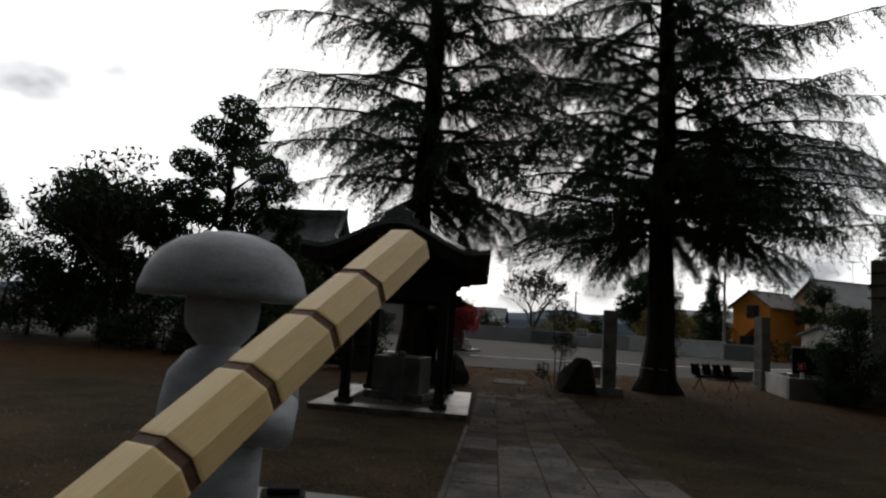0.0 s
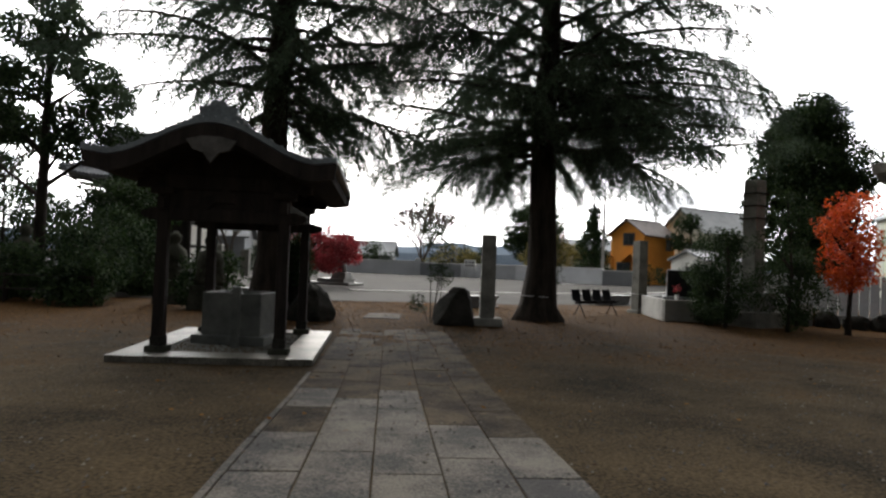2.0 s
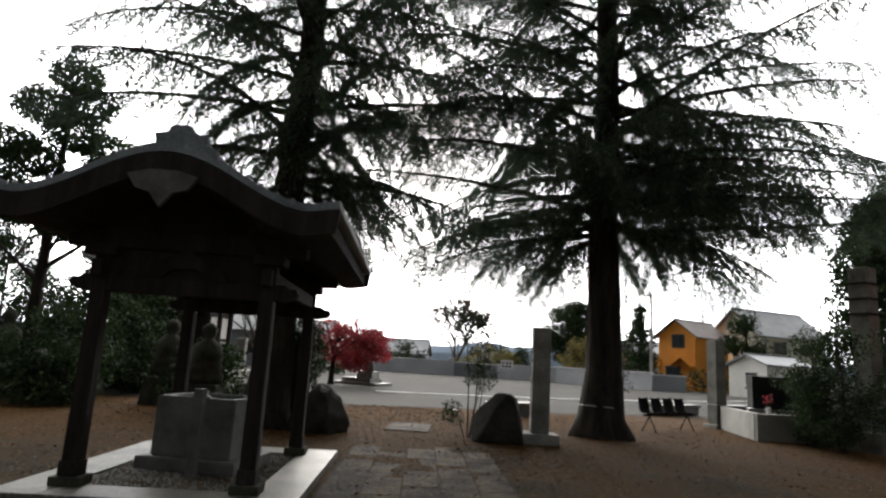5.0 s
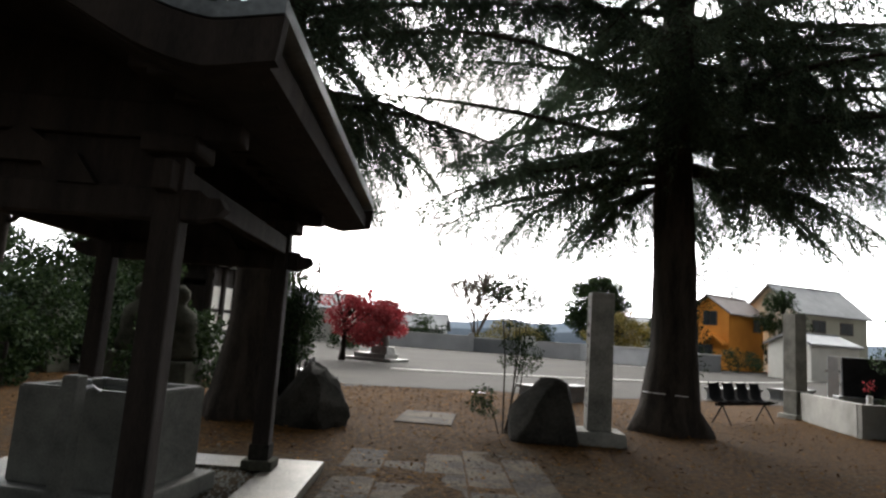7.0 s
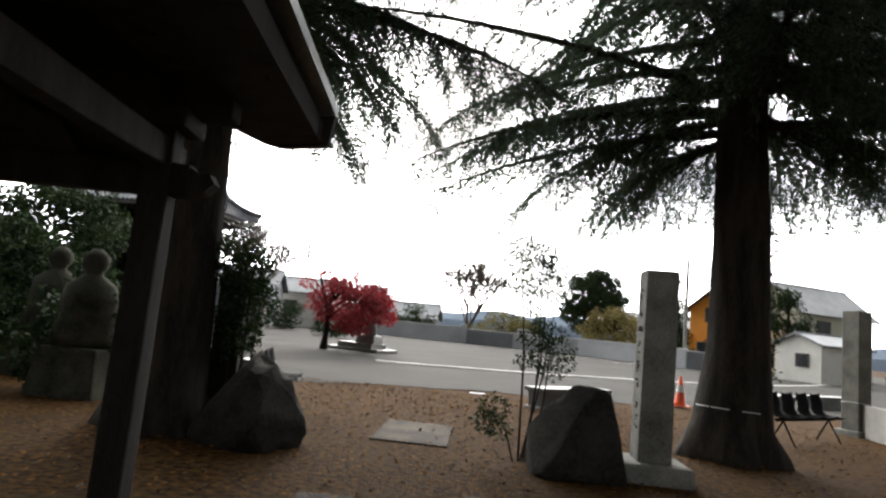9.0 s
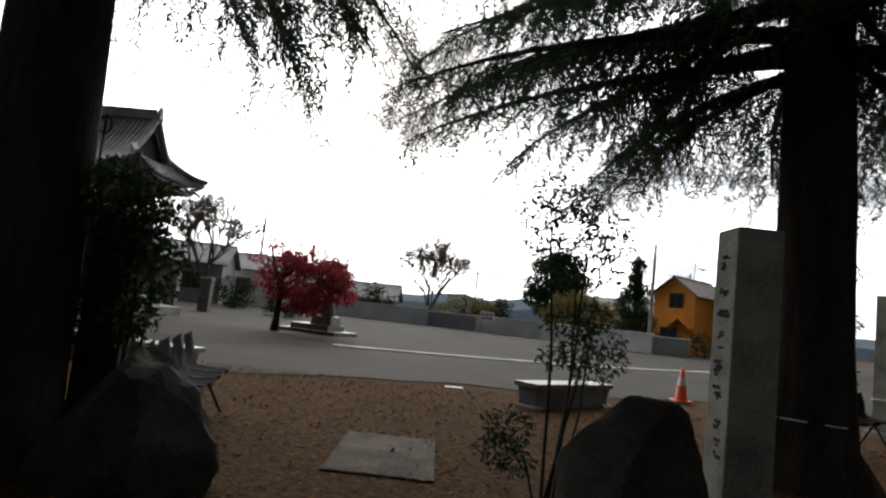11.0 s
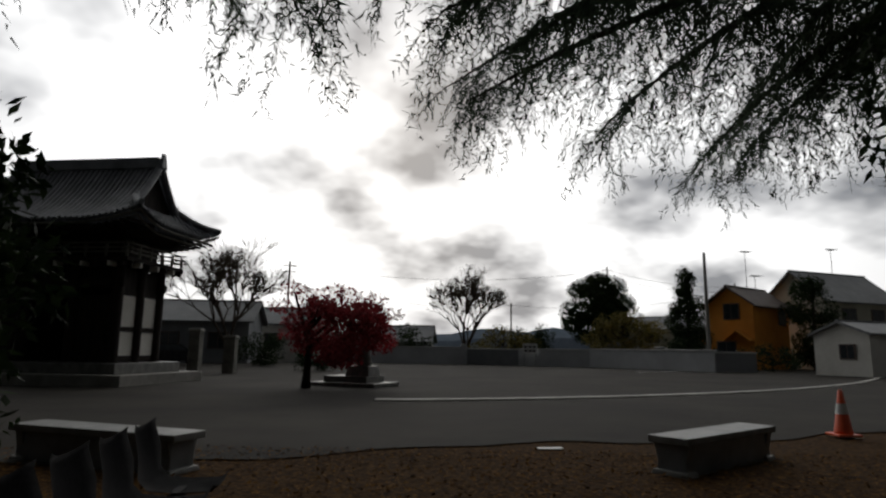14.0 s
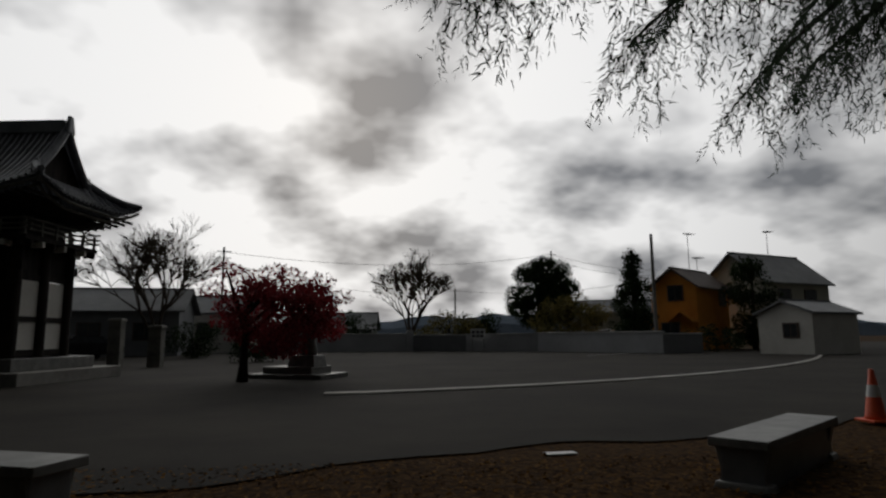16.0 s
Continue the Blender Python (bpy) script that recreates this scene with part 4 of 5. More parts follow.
# ---- jizo statue, pedestal, pole in the foreground ----
def build_jizo():
    z0 = 0.875
    ped = root("statue_pedestal", (0.34, -1.18, 0), "pale flat stone pedestal under a small statue", "pedestal")
    part("column", box_bm((0.62, 0.58, z0 - 0.07), (0, 0, 0), bevel=0.015), M_STONE, ped)
    part("slab", box_bm((0.86, 0.76, 0.09), (0, 0, z0 - 0.085), bevel=0.015), M_GRANITE, ped, "pale polished granite top slab")
    bm = bmesh.new()
    add_lathe(bm, [(0.21, 0), (0.225, 0.03), (0.225, 0.20), (0.215, 0.34), (0.195, 0.44), (0.13, 0.515), (0.085, 0.535), (0.10, 0.55), (0.148, 0.60), (0.16, 0.68), (0.15, 0.76), (0.10, 0.80)], sides=32, squash=(1, 0.86))
    for s in (-1, 1):                             # sleeves and joined palms
        add_tube(bm, [(s * 0.19, 0.02, 0.42), (s * 0.225, 0.10, 0.30), (s * 0.16, 0.21, 0.26), (s * 0.03, 0.26, 0.33)], [0.06, 0.085, 0.08, 0.05], 14)
    add_tube(bm, [(0, 0.27, 0.30), (0, 0.265, 0.38), (0, 0.255, 0.46)], [0.045, 0.045, 0.02], 12)
    for v in bm.verts:                            # long robe
        if v.co.z > 0.1:
            v.co.z += 0.102
    hat = [(0.03, 0.975), (0.10, 0.965), (0.18, 0.935), (0.245, 0.885), (0.285, 0.815), (0.305, 0.745), (0.303, 0.715), (0.285, 0.715), (0.20, 0.75), (0.05, 0.76)]
    add_lathe(bm, hat[::-1], (0, 0, 0.102), sides=40)
    bmesh.ops.recalc_face_normals(bm, faces=bm.faces)
    ob = part("stone_statue", bm, M_HAT, smooth=True)
    ob.matrix_world = pose(0.37, -1.2, z0 + 0.004, 0, 0, -62) @ Matrix.Diagonal((0.79, 0.79, 0.78, 1))
    tagged(ob, "small praying stone statue wearing a wide domed hat", "statue")
    t = root("offering_tray", (0.545, -1.02, z0 + 0.005), "small dark metal tray on the stone pedestal", "tray", turn=20)
    part("tray", box_bm((0.13, 0.10, 0.05), bevel=0.012, taper=1.1), M_BLACK, t)
    part("lid", box_bm((0.10, 0.07, 0.02), (0, 0, 0.05), bevel=0.006), M_BLACK, t)


build_jizo()


def build_pole():
    tip, mid = Vector(POLE_TIP), Vector(POLE_MID)
    d = (mid - tip).normalized()
    ln = (tip.z - 0.19) / -d.z
    p = new("wooden_pole")
    p.matrix_world = Matrix.Translation(tip) @ d.to_track_quat("Y", "Z").to_matrix().to_4x4()
    tagged(p, "octagonal pale planed wooden pole with dark burnt grooves", "pole")
    r = 0.035
    step = 0.103
    y = 0.0
    while y < ln:
        length = step * 1.45 if y == 0 else step
        e = min(y + length - 0.012, ln)
        bm = bmesh.new()
        oct8 = [(math.cos(math.pi / 8 + k * math.pi / 4), math.sin(math.pi / 8 + k * math.pi / 4)) for k in range(8)]
        ringsets = [(y, r * 0.72), (y + 0.008, r), (e, r)] if y == 0 else [(y, r * 0.985), (y + 0.003, r), (e - 0.003, r), (e, r * 0.985)]
        rings = [[bm.verts.new((cx * q * 1.12, yy, cy * q * 0.92)) for cx, cy in oct8] for yy, q in ringsets]
        for a, b in zip(rings, rings[1:]):
            for k in range(8):
                bm.faces.new((a[k], a[(k + 1) % 8], b[(k + 1) % 8], b[k]))
        bm.faces.new(rings[0]); bm.faces.new(rings[-1][::-1])
        bmesh.ops.recalc_face_normals(bm, faces=bm.faces)
        part("segment", bm, M_PALE, p)
        if e < ln:
            bm = bmesh.new()
            rings = [[bm.verts.new((cx * r * 1.06, yy, cy * r * 0.87)) for cx, cy in oct8] for yy in (e - 0.001, min(e + 0.013, ln))]
            for k in range(8):
                bm.faces.new((rings[0][k], rings[0][(k + 1) % 8], rings[1][(k + 1) % 8], rings[1][k]))
            bm.faces.new(rings[0]); bm.faces.new(rings[1][::-1])
            bmesh.ops.recalc_face_normals(bm, faces=bm.faces)
            part("groove", bm, M_NOTCH, p, "dark burnt groove")
        y += length


POLE_TIP, POLE_MID = (1.077, -2.107, 1.591), (0.961, -2.468, 1.365)
build_pole()


# ---- temple gate ----
def build_gate():
    g = root("temple_gate", (-12.1, 33.5, 0), "two-storey dark wooden temple gate with a tiled hip-and-gable roof", "gate", turn=-8)
    part("platform", box_bm((7.4, 4.8, 0.40), (0, 0, -0.05), bevel=0.03), M_CONC, g)
    part("upper_platform", box_bm((6.2, 3.7, 0.35), (0, 0, 0.35), bevel=0.03), M_GRANITE, g)
    hx, hy = 2.45, 1.15
    z0, zb = 0.7, 3.83
    for x in (-hx, -0.9, 0.9, hx):
        for y in (-hy, 0, hy):
            part("column", add_lathe(bmesh.new(), [(0.19, 0), (0.19, zb - z0 + 0.1)], (x, y, z0), 14), M_WOOD, g)
    for x in (-hx, hx):
        for y in (-0.57, 0.57):
            part("panel", box_bm((0.06, 0.80, 1.05), (x, y, 1.88)), M_PLASTER, g, "white plaster wall panel")
            part("panel", box_bm((0.06, 0.80, 0.80), (x, y, 0.92)), M_PLASTER, g, "white plaster wall panel")
        for z in (0.74, 1.72, 2.95):
            part("crossbeam", box_bm((0.14, hy * 2, 0.16), (x, 0, z)), M_WOOD, g)
        part("upper_panel", box_bm((0.05, hy * 2 - 0.2, 0.72), (x, 0, 3.10)), M_WOOD, g)
    for y in (-hy, hy):
        for x in (-1.68, 1.68):
            part("wall", box_bm((1.3, 0.06, 2.2), (x, y, z0)), M_WOOD, g)
        part("lintel", box_bm((hx * 2 + 0.5, 0.2, 0.28), (0, y, 3.2)), M_WOOD, g)
    part("inner_wall", box_bm((hx * 2 - 0.2, 0.10, 3.0), (0, 0.35, z0)), M_WOOD, g)
    part("frieze", box_bm((hx * 2 - 0.1, hy * 2 - 0.1, 0.70), (0, 0, 3.15)), M_WOOD, g)
    # balcony
    part("balcony_floor", box_bm((6.1, 3.35, 0.14), (0, 0, 4.0), bevel=0.02), M_WOOD, g)
    for k in range(13):
        for y in (-1.55, 1.55):
            part("balcony_bracket", box_bm((0.10, 0.34, 0.16), (-2.9 + k * 5.8 / 12, y, 3.83)), M_PLASTER if k % 2 else M_WOOD, g)
    for k in range(7):
        for x in (-2.92, 2.92):
            part("balcony_bracket", box_bm((0.34, 0.10, 0.16), (x, -1.45 + k * 2.9 / 6, 3.83)), M_PLASTER if k % 2 else M_WOOD, g)
    for z in (4.28, 4.42, 4.58):
        for y in (-1.6, 1.6):
            part("rail", box_bm((6.3, 0.05, 0.05), (0, y, z)), M_STONE, g)
        for x in (-2.98, 2.98):
            part("rail", box_bm((0.05, 3.45, 0.05), (x, 0, z)), M_STONE, g)
    for k in range(9):
        for y in (-1.6, 1.6):
            part("rail_post", box_bm((0.07, 0.07, 0.42), (-2.96 + k * 0.74, y, 4.14)), M_STONE, g)
    for k in range(1, 5):
        for x in (-2.98, 2.98):
            part("rail_post", box_bm((0.07, 0.07, 0.42), (x, -1.6 + k * 0.64, 4.14)), M_STONE, g)
    part("upper_storey", box_bm((4.7, 2.1, 0.95), (0, 0, 4.14), bevel=0.02), M_WOOD, g)
    part("bracket_tier", box_bm((5.4, 2.9, 0.35), (0, 0, 4.90), bevel=0.03, taper=1.12), M_WOOD, g)
    # hip-and-gable roof: curved slopes, tile rows along the fall
    EX, EY, RX, ZE, ZR = 3.95, 2.55, 2.85, 5.22, 7.62

    def fall(u):                                   # 0 at the ridge, 1 at the eave
        return ZR - (ZR - ZE) * (1 - (1 - u) ** 1.7) ** 0.95

    def lift(s):                                   # corners sweep up
        return 0.42 * max(0.0, abs(s) - 0.35) ** 2 / 0.42

    bm = bmesh.new()
    n, mrows = 26, 12
    for sy in (-1, 1):
        grid = []
        for j in range(mrows + 1):
            u = j / mrows
            half = RX if u < 0.5 else RX + (EX - RX) * ((u - 0.5) / 0.5)
            grid.append([bm.verts.new((half * (i / n * 2 - 1), sy * EY * u, fall(u) + lift(i / n * 2 - 1) * u)) for i in range(n + 1)])
        for a, b in zip(grid, grid[1:]):
            for i in range(n):
                bm.faces.new((a[i], a[i + 1], b[i + 1], b[i]) if sy < 0 else (b[i], b[i + 1], a[i + 1], a[i]))
    for sx in (-1, 1):
        grid = []
        for j in range(7):
            u = 0.5 + 0.5 * j / 6
            half = EY * u
            x = RX + (EX - RX) * (j / 6)
            grid.append([bm.verts.new((sx * x, half * (i / n * 2 - 1), fall(u) + lift(i / n * 2 - 1) * u)) for i in range(n + 1)])
        for a, b in zip(grid, grid[1:]):
            for i in range(n):
                bm.faces.new((a[i], b[i], b[i + 1], a[i + 1]) if sx < 0 else (a[i], a[i + 1], b[i + 1], b[i]))
    bmesh.ops.solidify(bm, geom=bm.faces[:], thickness=0.10)
    part("roof", bm, M_TILE, g, smooth=False)
    bm = bmesh.new()
    for sy in (-1, 1):
        for k in range(41):
            s = k / 20 - 1
            pts = []
            for j in range(9):
                u = j / 8
                x = s * EX
                lim = RX if u < 0.5 else RX + (EX - RX) * ((u - 0.5) / 0.5)
                if abs(x) <= lim + 0.02:
                    pts.append((x, sy * EY * u, fall(u) + lift(x / lim) * u + 0.03))
            if len(pts) > 1:
                add_tube(bm, pts, [0.055] * len(pts), 6)
    for sx in (-1, 1):
        for k in range(27):
            y = (k / 13 - 1) * EY
            pts = []
            for j in range(5):
                u = 0.5 + 0.5 * j / 4
                if abs(y) <= EY * u + 0.02:
                    pts.append((sx * (RX + (EX - RX) * j / 4), y, fall(u) + lift(y / (EY * u)) * u + 0.03))
            if len(pts) > 1:
                add_tube(bm, pts, [0.055] * len(pts), 6)
    tagged(part("cover_tile", bm, M_TILE, g, "rounded cover tile rows"), kind="stuff")
    for sx in (-1, 1):
        bm = bmesh.new()
        add_prism(bm, [(-EY * 0.5, fall(0.5) - 0.08), (0, ZR - 0.1), (EY * 0.5, fall(0.5) - 0.08)], 0.10, (sx * (RX - 0.25), 0, 0), axis="x")
        part("gable", bm, M_WOOD, g)
        for sy in (-1, 1):
            pts = [(sx * (RX - 0.02), sy * EY * 0.5 * j / 6, fall(0.5 * j / 6) + 0.12) for j in range(7)]
            part("descending_ridge", tube_bm(pts, [0.13] * 7, 8), M_TILE, g)
            pts = [(sx * (RX + (EX - RX) * j / 6), sy * EY * (0.5 + 0.5 * j / 6), fall(0.5 + 0.5 * j / 6) + lift(1) * (0.5 + 0.5 * j / 6) + 0.10) for j in range(7)]
            part("corner_ridge", tube_bm(pts, [0.12] * 6 + [0.09], 8), M_TILE, g)
            part("demon_tile", box_bm((0.22, 0.22, 0.34), (sx * (RX - 0.02), sy * EY * 0.47, fall(0.47) + 0.10), bevel=0.05, taper=0.6), M_TILE, g)
    ridge = part("main_ridge", box_bm((RX * 2 + 0.1, 0.30, 0.42), (0, 0, ZR - 0.04), bevel=0.04, taper=0.96), M_TILE, g)
    for sx in (-1, 1):
        part("ridge_end", box_bm((0.16, 0.40, 0.58), (sx * (RX + 0.06), 0, ZR - 0.06), bevel=0.06, taper=0.55), M_TILE, ridge)
    for sy in (-1, 1):                             # pale eave boards in two steps
        for dz, dy in ((-0.13, 0.05), (-0.26, 0.30)):
            pts = [((EX - dy) * (i / 20 * 2 - 1), sy * (EY - dy), ZE + lift(i / 20 * 2 - 1) + dz) for i in range(21)]
            part("eave_board", tube_bm(pts, [0.045] * 21, 4), M_STONE, g)
    for sx in (-1, 1):
        for dz, dy in ((-0.13, 0.05), (-0.26, 0.30)):
            pts = [(sx * (EX - dy), (EY - dy) * (i / 20 * 2 - 1), ZE + lift(i / 20 * 2 - 1) + dz) for i in range(21)]
            part("eave_board", tube_bm(pts, [0.045] * 21, 4), M_STONE, g)
    for k in range(30):
        for sy in (-1, 1):
            x = -3.6 + k * 7.2 / 29
            part("rafter", box_bm((0.07, 1.35, 0.09), (x, sy * 1.95, ZE + lift(x / EX) * 0.8 - 0.33)), M_WOOD, g)


build_gate()


# ---- car park wall ----
def build_park_wall():
    pts = [(-9.0, 70.0), (3.0, 68.5), (3.4, 68.5), (8.0, 66.5), (13.6, 63.6), (20.2, 54.8), (23.2, 55.2)]
    w = root("park_wall", (0, 0, 0), "long white rendered car park wall with a capping", "wall")
    for i, (a, b) in enumerate(zip(pts, pts[1:])):
        a, b = Vector((*a, 0)), Vector((*b, 0))
        ln = (b - a).length
        turn = math.degrees(math.atan2(b.y - a.y, b.x - a.x))
        m = (a + b) / 2
        h = (1.50, 1.78, 1.38, 1.42, 1.46, 1.32)[i]
        mat = (M_WALLW, M_WALLW, M_HOUSE_D, M_WALLW, M_WALLW, M_HOUSE_D)[i]
        part("wall_panel", box_bm((ln + (0.05 if i != 1 else 0.2), 0.22 if i != 1 else 0.5, h), (m.x, m.y, 0), turn), mat, w)
        part("capping", box_bm((ln + 0.1, 0.36 if i != 1 else 0.6, 0.09), (m.x, m.y, h), turn, bevel=0.02), M_WHITE, w)
    s = root("notice_board", (8.85, 65.55, 0), "white notice board with unreadable dark lettering", "sign", turn=-24)
    part("board", box_bm((1.3, 0.05, 0.85), (0, 0, 1.08), bevel=0.01), M_WHITE, s)
    rnd = random.Random(2)
    for row in range(2):
        for k in range(3):
            part("lettering", box_bm((0.24, 0.01, 0.18), (-0.38 + k * 0.38 + rnd.uniform(-0.02, 0.02), -0.028, 1.22 + row * 0.34)), M_BLACK, s, "dark bar of lettering")
    for x in (-0.5, 0.5):
        part("leg", box_bm((0.06, 0.06, 1.1), (x, 0.06, 0)), M_METAL, s)


build_park_wall()


# ---- houses ----
def build_house(name, at, turn, w, d, eave, ridge, wall, roof, label, windows=(), over=0.45, door=True):
    """Gable faces -y; windows are (face, u, z, width, height)."""
    h = root(name, (at[0], at[1], 0), label, "house", turn=turn)
    bm = bmesh.new()
    add_prism(bm, [(-w / 2, -0.1), (w / 2, -0.1), (w / 2, eave), (0, ridge), (-w / 2, eave)], d, (0, 0, 0))
    part("wall", bm, wall, h)
    slope = (ridge - eave) / (w / 2)
    for sx in (-1, 1):
        bm = bmesh.new()
        out = [(0, ridge + 0.03), (sx * (w / 2 + over), eave - slope * over + 0.03), (sx * (w / 2 + over), eave - slope * over + 0.17), (0, ridge + 0.19)]
        add_prism(bm, out, d + 2 * over, (0, 0, 0))
        part("roof_slope", bm, roof, h)
    part("ridge_cap", box_bm((0.22, d + 2 * over, 0.12), (0, 0, ridge + 0.14), bevel=0.03), roof, h)
    for face, u, z, ww, wh in windows:
        if face == "front":
            at_w, size, turn_w = (u, -d / 2 - 0.01, z), (ww, 0.08, wh), 0
        elif face == "left":
            at_w, size, turn_w = (-w / 2 - 0.01, u, z), (ww, 0.08, wh), 90
        else:
            at_w, size, turn_w = (w / 2 + 0.01, u, z), (ww, 0.08, wh), 90
        win = part("window", box_bm((size[0] + 0.16, 0.10, wh + 0.16), (at_w[0], at_w[1], z - 0.08), turn_w, bevel=0.01), M_ROOF_B, h, "dark framed window")
        for s in (-1, 1):
            off = Vector((s * ww / 4, -0.02 if face == "front" else 0, 0))
            if face != "front":
                off = Vector((-0.02 if face == "left" else 0.02, s * ww / 4, 0))
            part("pane", box_bm((ww / 2 - 0.06, 0.10, wh), (at_w[0] + off.x, at_w[1] + off.y, z), turn_w), M_GLASS, win)
    return h


ho = build_house("orange_house", (28.7, 66.75), -54, 4.2, 6.2, 5.5, 7.0, M_HOUSE_O, M_ROOF_B, "bright orange stuccoed two-storey house with a brown roof",
                 [("front", 0.2, 4.3, 1.3, 1.25), ("right", 1.9, 3.9, 1.2, 1.1), ("front", -0.4, 0.9, 1.6, 1.4)])
bm = bmesh.new()
add_prism(bm, [(-1.1, 0), (0, 0.85), (1.1, 0), (1.1, 0.14), (0, 1.02), (-1.1, 0.14)], 1.3, (1.0, -3.5, 2.35))
part("porch_roof", bm, M_HOUSE_O, ho, "small orange gabled porch roof")
part("balcony", box_bm((0.9, 1.3, 0.9), (-2.3, -2.6, 2.1), bevel=0.02), M_HOUSE_O, ho)
build_house("cream_house", (38.3, 69.9), -69, 6.4, 9.5, 6.2, 8.85, M_HOUSE_G, M_ROOF_G, "cream two-storey house with a grey slate roof",
            [("front", -0.8, 4.6, 1.5, 1.1), ("right", -2.0, 4.3, 1.7, 1.1), ("right", 1.8, 4.3, 1.7, 1.1)])
build_house("white_shed", (28.4, 51.2), -68, 3.6, 4.9, 2.55, 3.25, M_PLASTER, M_ROOF_G, "small white shed with a low grey roof",
            [("left", 0.9, 1.2, 0.9, 0.8), ("left", -1.1, 0.1, 1.0, 1.9), ("front", 0.4, 1.1, 0.9, 0.8)], over=0.25)
build_house("dark_house", (-19.5, 64.0), 96, 6.0, 9.5, 3.4, 5.0, M_HOUSE_D, M_ROOF_G, "long grey single-storey house behind garden trees",
            [("left", -2.4, 1.2, 1.5, 1.2), ("left", 1.4, 1.2, 1.5, 1.2), ("right", 2.4, 1.2, 1.5, 1.2), ("right", -2.0, 1.2, 1.5, 1.2)])
build_house("white_house", (-13.2, 72.0), 80, 5.0, 6.0, 3.6, 5.0, M_PLASTER, M_ROOF_G, "white house with a grey roof in the distance",
            [("left", 1.2, 1.4, 1.3, 1.2), ("right", -1.2, 1.4, 1.3, 1.2)])
build_house("tan_house", (31.0, 92.0), 70, 7.0, 12.0, 4.3, 5.8, M_HOUSE_G, M_ROOF_G, "tan house with a flat grey roof in the distance",
            [("left", 2.0, 2.6, 1.6, 1.1), ("right", 2.0, 2.6, 1.6, 1.1)])
build_house("cream_cottage", (44.6, 46.5), -20, 5.0, 7.0, 6.9, 8.6, M_HOUSE_G, M_ROOF_G, "cream house with a blue-grey roof behind the fence", [("front", 0, 5.2, 1.4, 1.1)], over=0.4)


def build_antenna(at, base, h, arms, label):
    a = root("roof_antenna", (at[0], at[1], base), label, "antenna", "aerials on the roofs")
    part("mast", tube_bm([(0, 0, -0.3), (0, 0, h)], [0.035, 0.025], 6), M_METAL, a)
    part("boom", box_bm((1.3, 0.05, 0.05), (0, 0, h - 0.1), 30), M_METAL, a)
    for k in range(arms):
        part("element", box_bm((0.04, 0.9 - 0.08 * k, 0.04), (0.5 - k * 1.0 / arms, 0.3 - k * 0.6 / arms, h - 0.09), 30), M_METAL, a)


build_antenna((30.2, 67.9), 7.05, 1.5, 5, "thin metal aerial on the orange house's ridge")
build_antenna((28.9, 66.9), 7.05, 3.6, 3, "tall thin metal aerial above the orange house")
build_antenna((39.0, 70.2), 8.95, 2.6, 4, "thin metal aerial on the cream house's ridge")


def build_gatepost(at, h, label):
    p = root("gatepost", (at[0], at[1], 0), label, "gatepost", "gateposts beside the temple gate road")
    part("shaft", box_bm((0.55, 0.55, h), (0, 0, -0.05), bevel=0.02), M_STONE, p)
    part("cap", box_bm((0.68, 0.68, 0.14), (0, 0, h - 0.06), bevel=0.03, taper=0.8), M_STONE, p)


build_gatepost((-9.3, 42.0), 1.75, "grey stone gatepost at the road's edge")
build_gatepost((-11.6, 43.5), 2.1, "tall grey stone gatepost at the road's edge")


def build_stone_gate():
    """Massive stone lintel on two posts, seen over the fence."""
    g = root("stone_gate", (17.75, 18.6, 0), "massive weathered stone gate lintel behind the slat fence", "gate", turn=4)
    bm = bmesh.new()
    add_prism(bm, [(0.0, 5.42), (0.12, 5.12), (0.5, 4.78), (1.0, 4.62), (5.6, 4.62), (6.1, 4.78), (6.5, 5.12), (6.6, 5.42), (5.8, 5.5), (0.8, 5.5)], 0.8, (0, 0, 0))
    part("lintel", bm, M_STONE, g)
    for x in (1.3, 5.3):
        part("post", tube_bm([(x, 0, -0.1), (x, 0, 4.7)], [0.34, 0.28], 14), M_STONE, g)
        part("cap", box_bm((0.4, 0.45, 0.34), (x - 0.55 if x < 2 else x + 0.55, 0, 5.48), bevel=0.04), M_STONE, g)


build_stone_gate()
build_house("long_barn", (-4.5, 92.0), 84, 6.0, 9.0, 2.4, 4.2, M_HOUSE_D, M_ROOF_G, "dark low barn roof beyond the wall", [("left", 0, 1.0, 1.2, 0.9)])


# ---- poles and cables ----
def build_utility_pole(at, h, label, arms=1):
    p = root("utility_pole", (at[0], at[1], 0), label, "utility pole", "utility poles along the street")
    part("shaft", add_lathe(bmesh.new(), [(0.17, -0.1), (0.11, h)], sides=10), M_CONC, p)
    for k in range(arms):
        part("crossarm", box_bm((1.5, 0.09, 0.09), (0, 0, h - 0.5 - k * 0.7), 15), M_METAL, p)


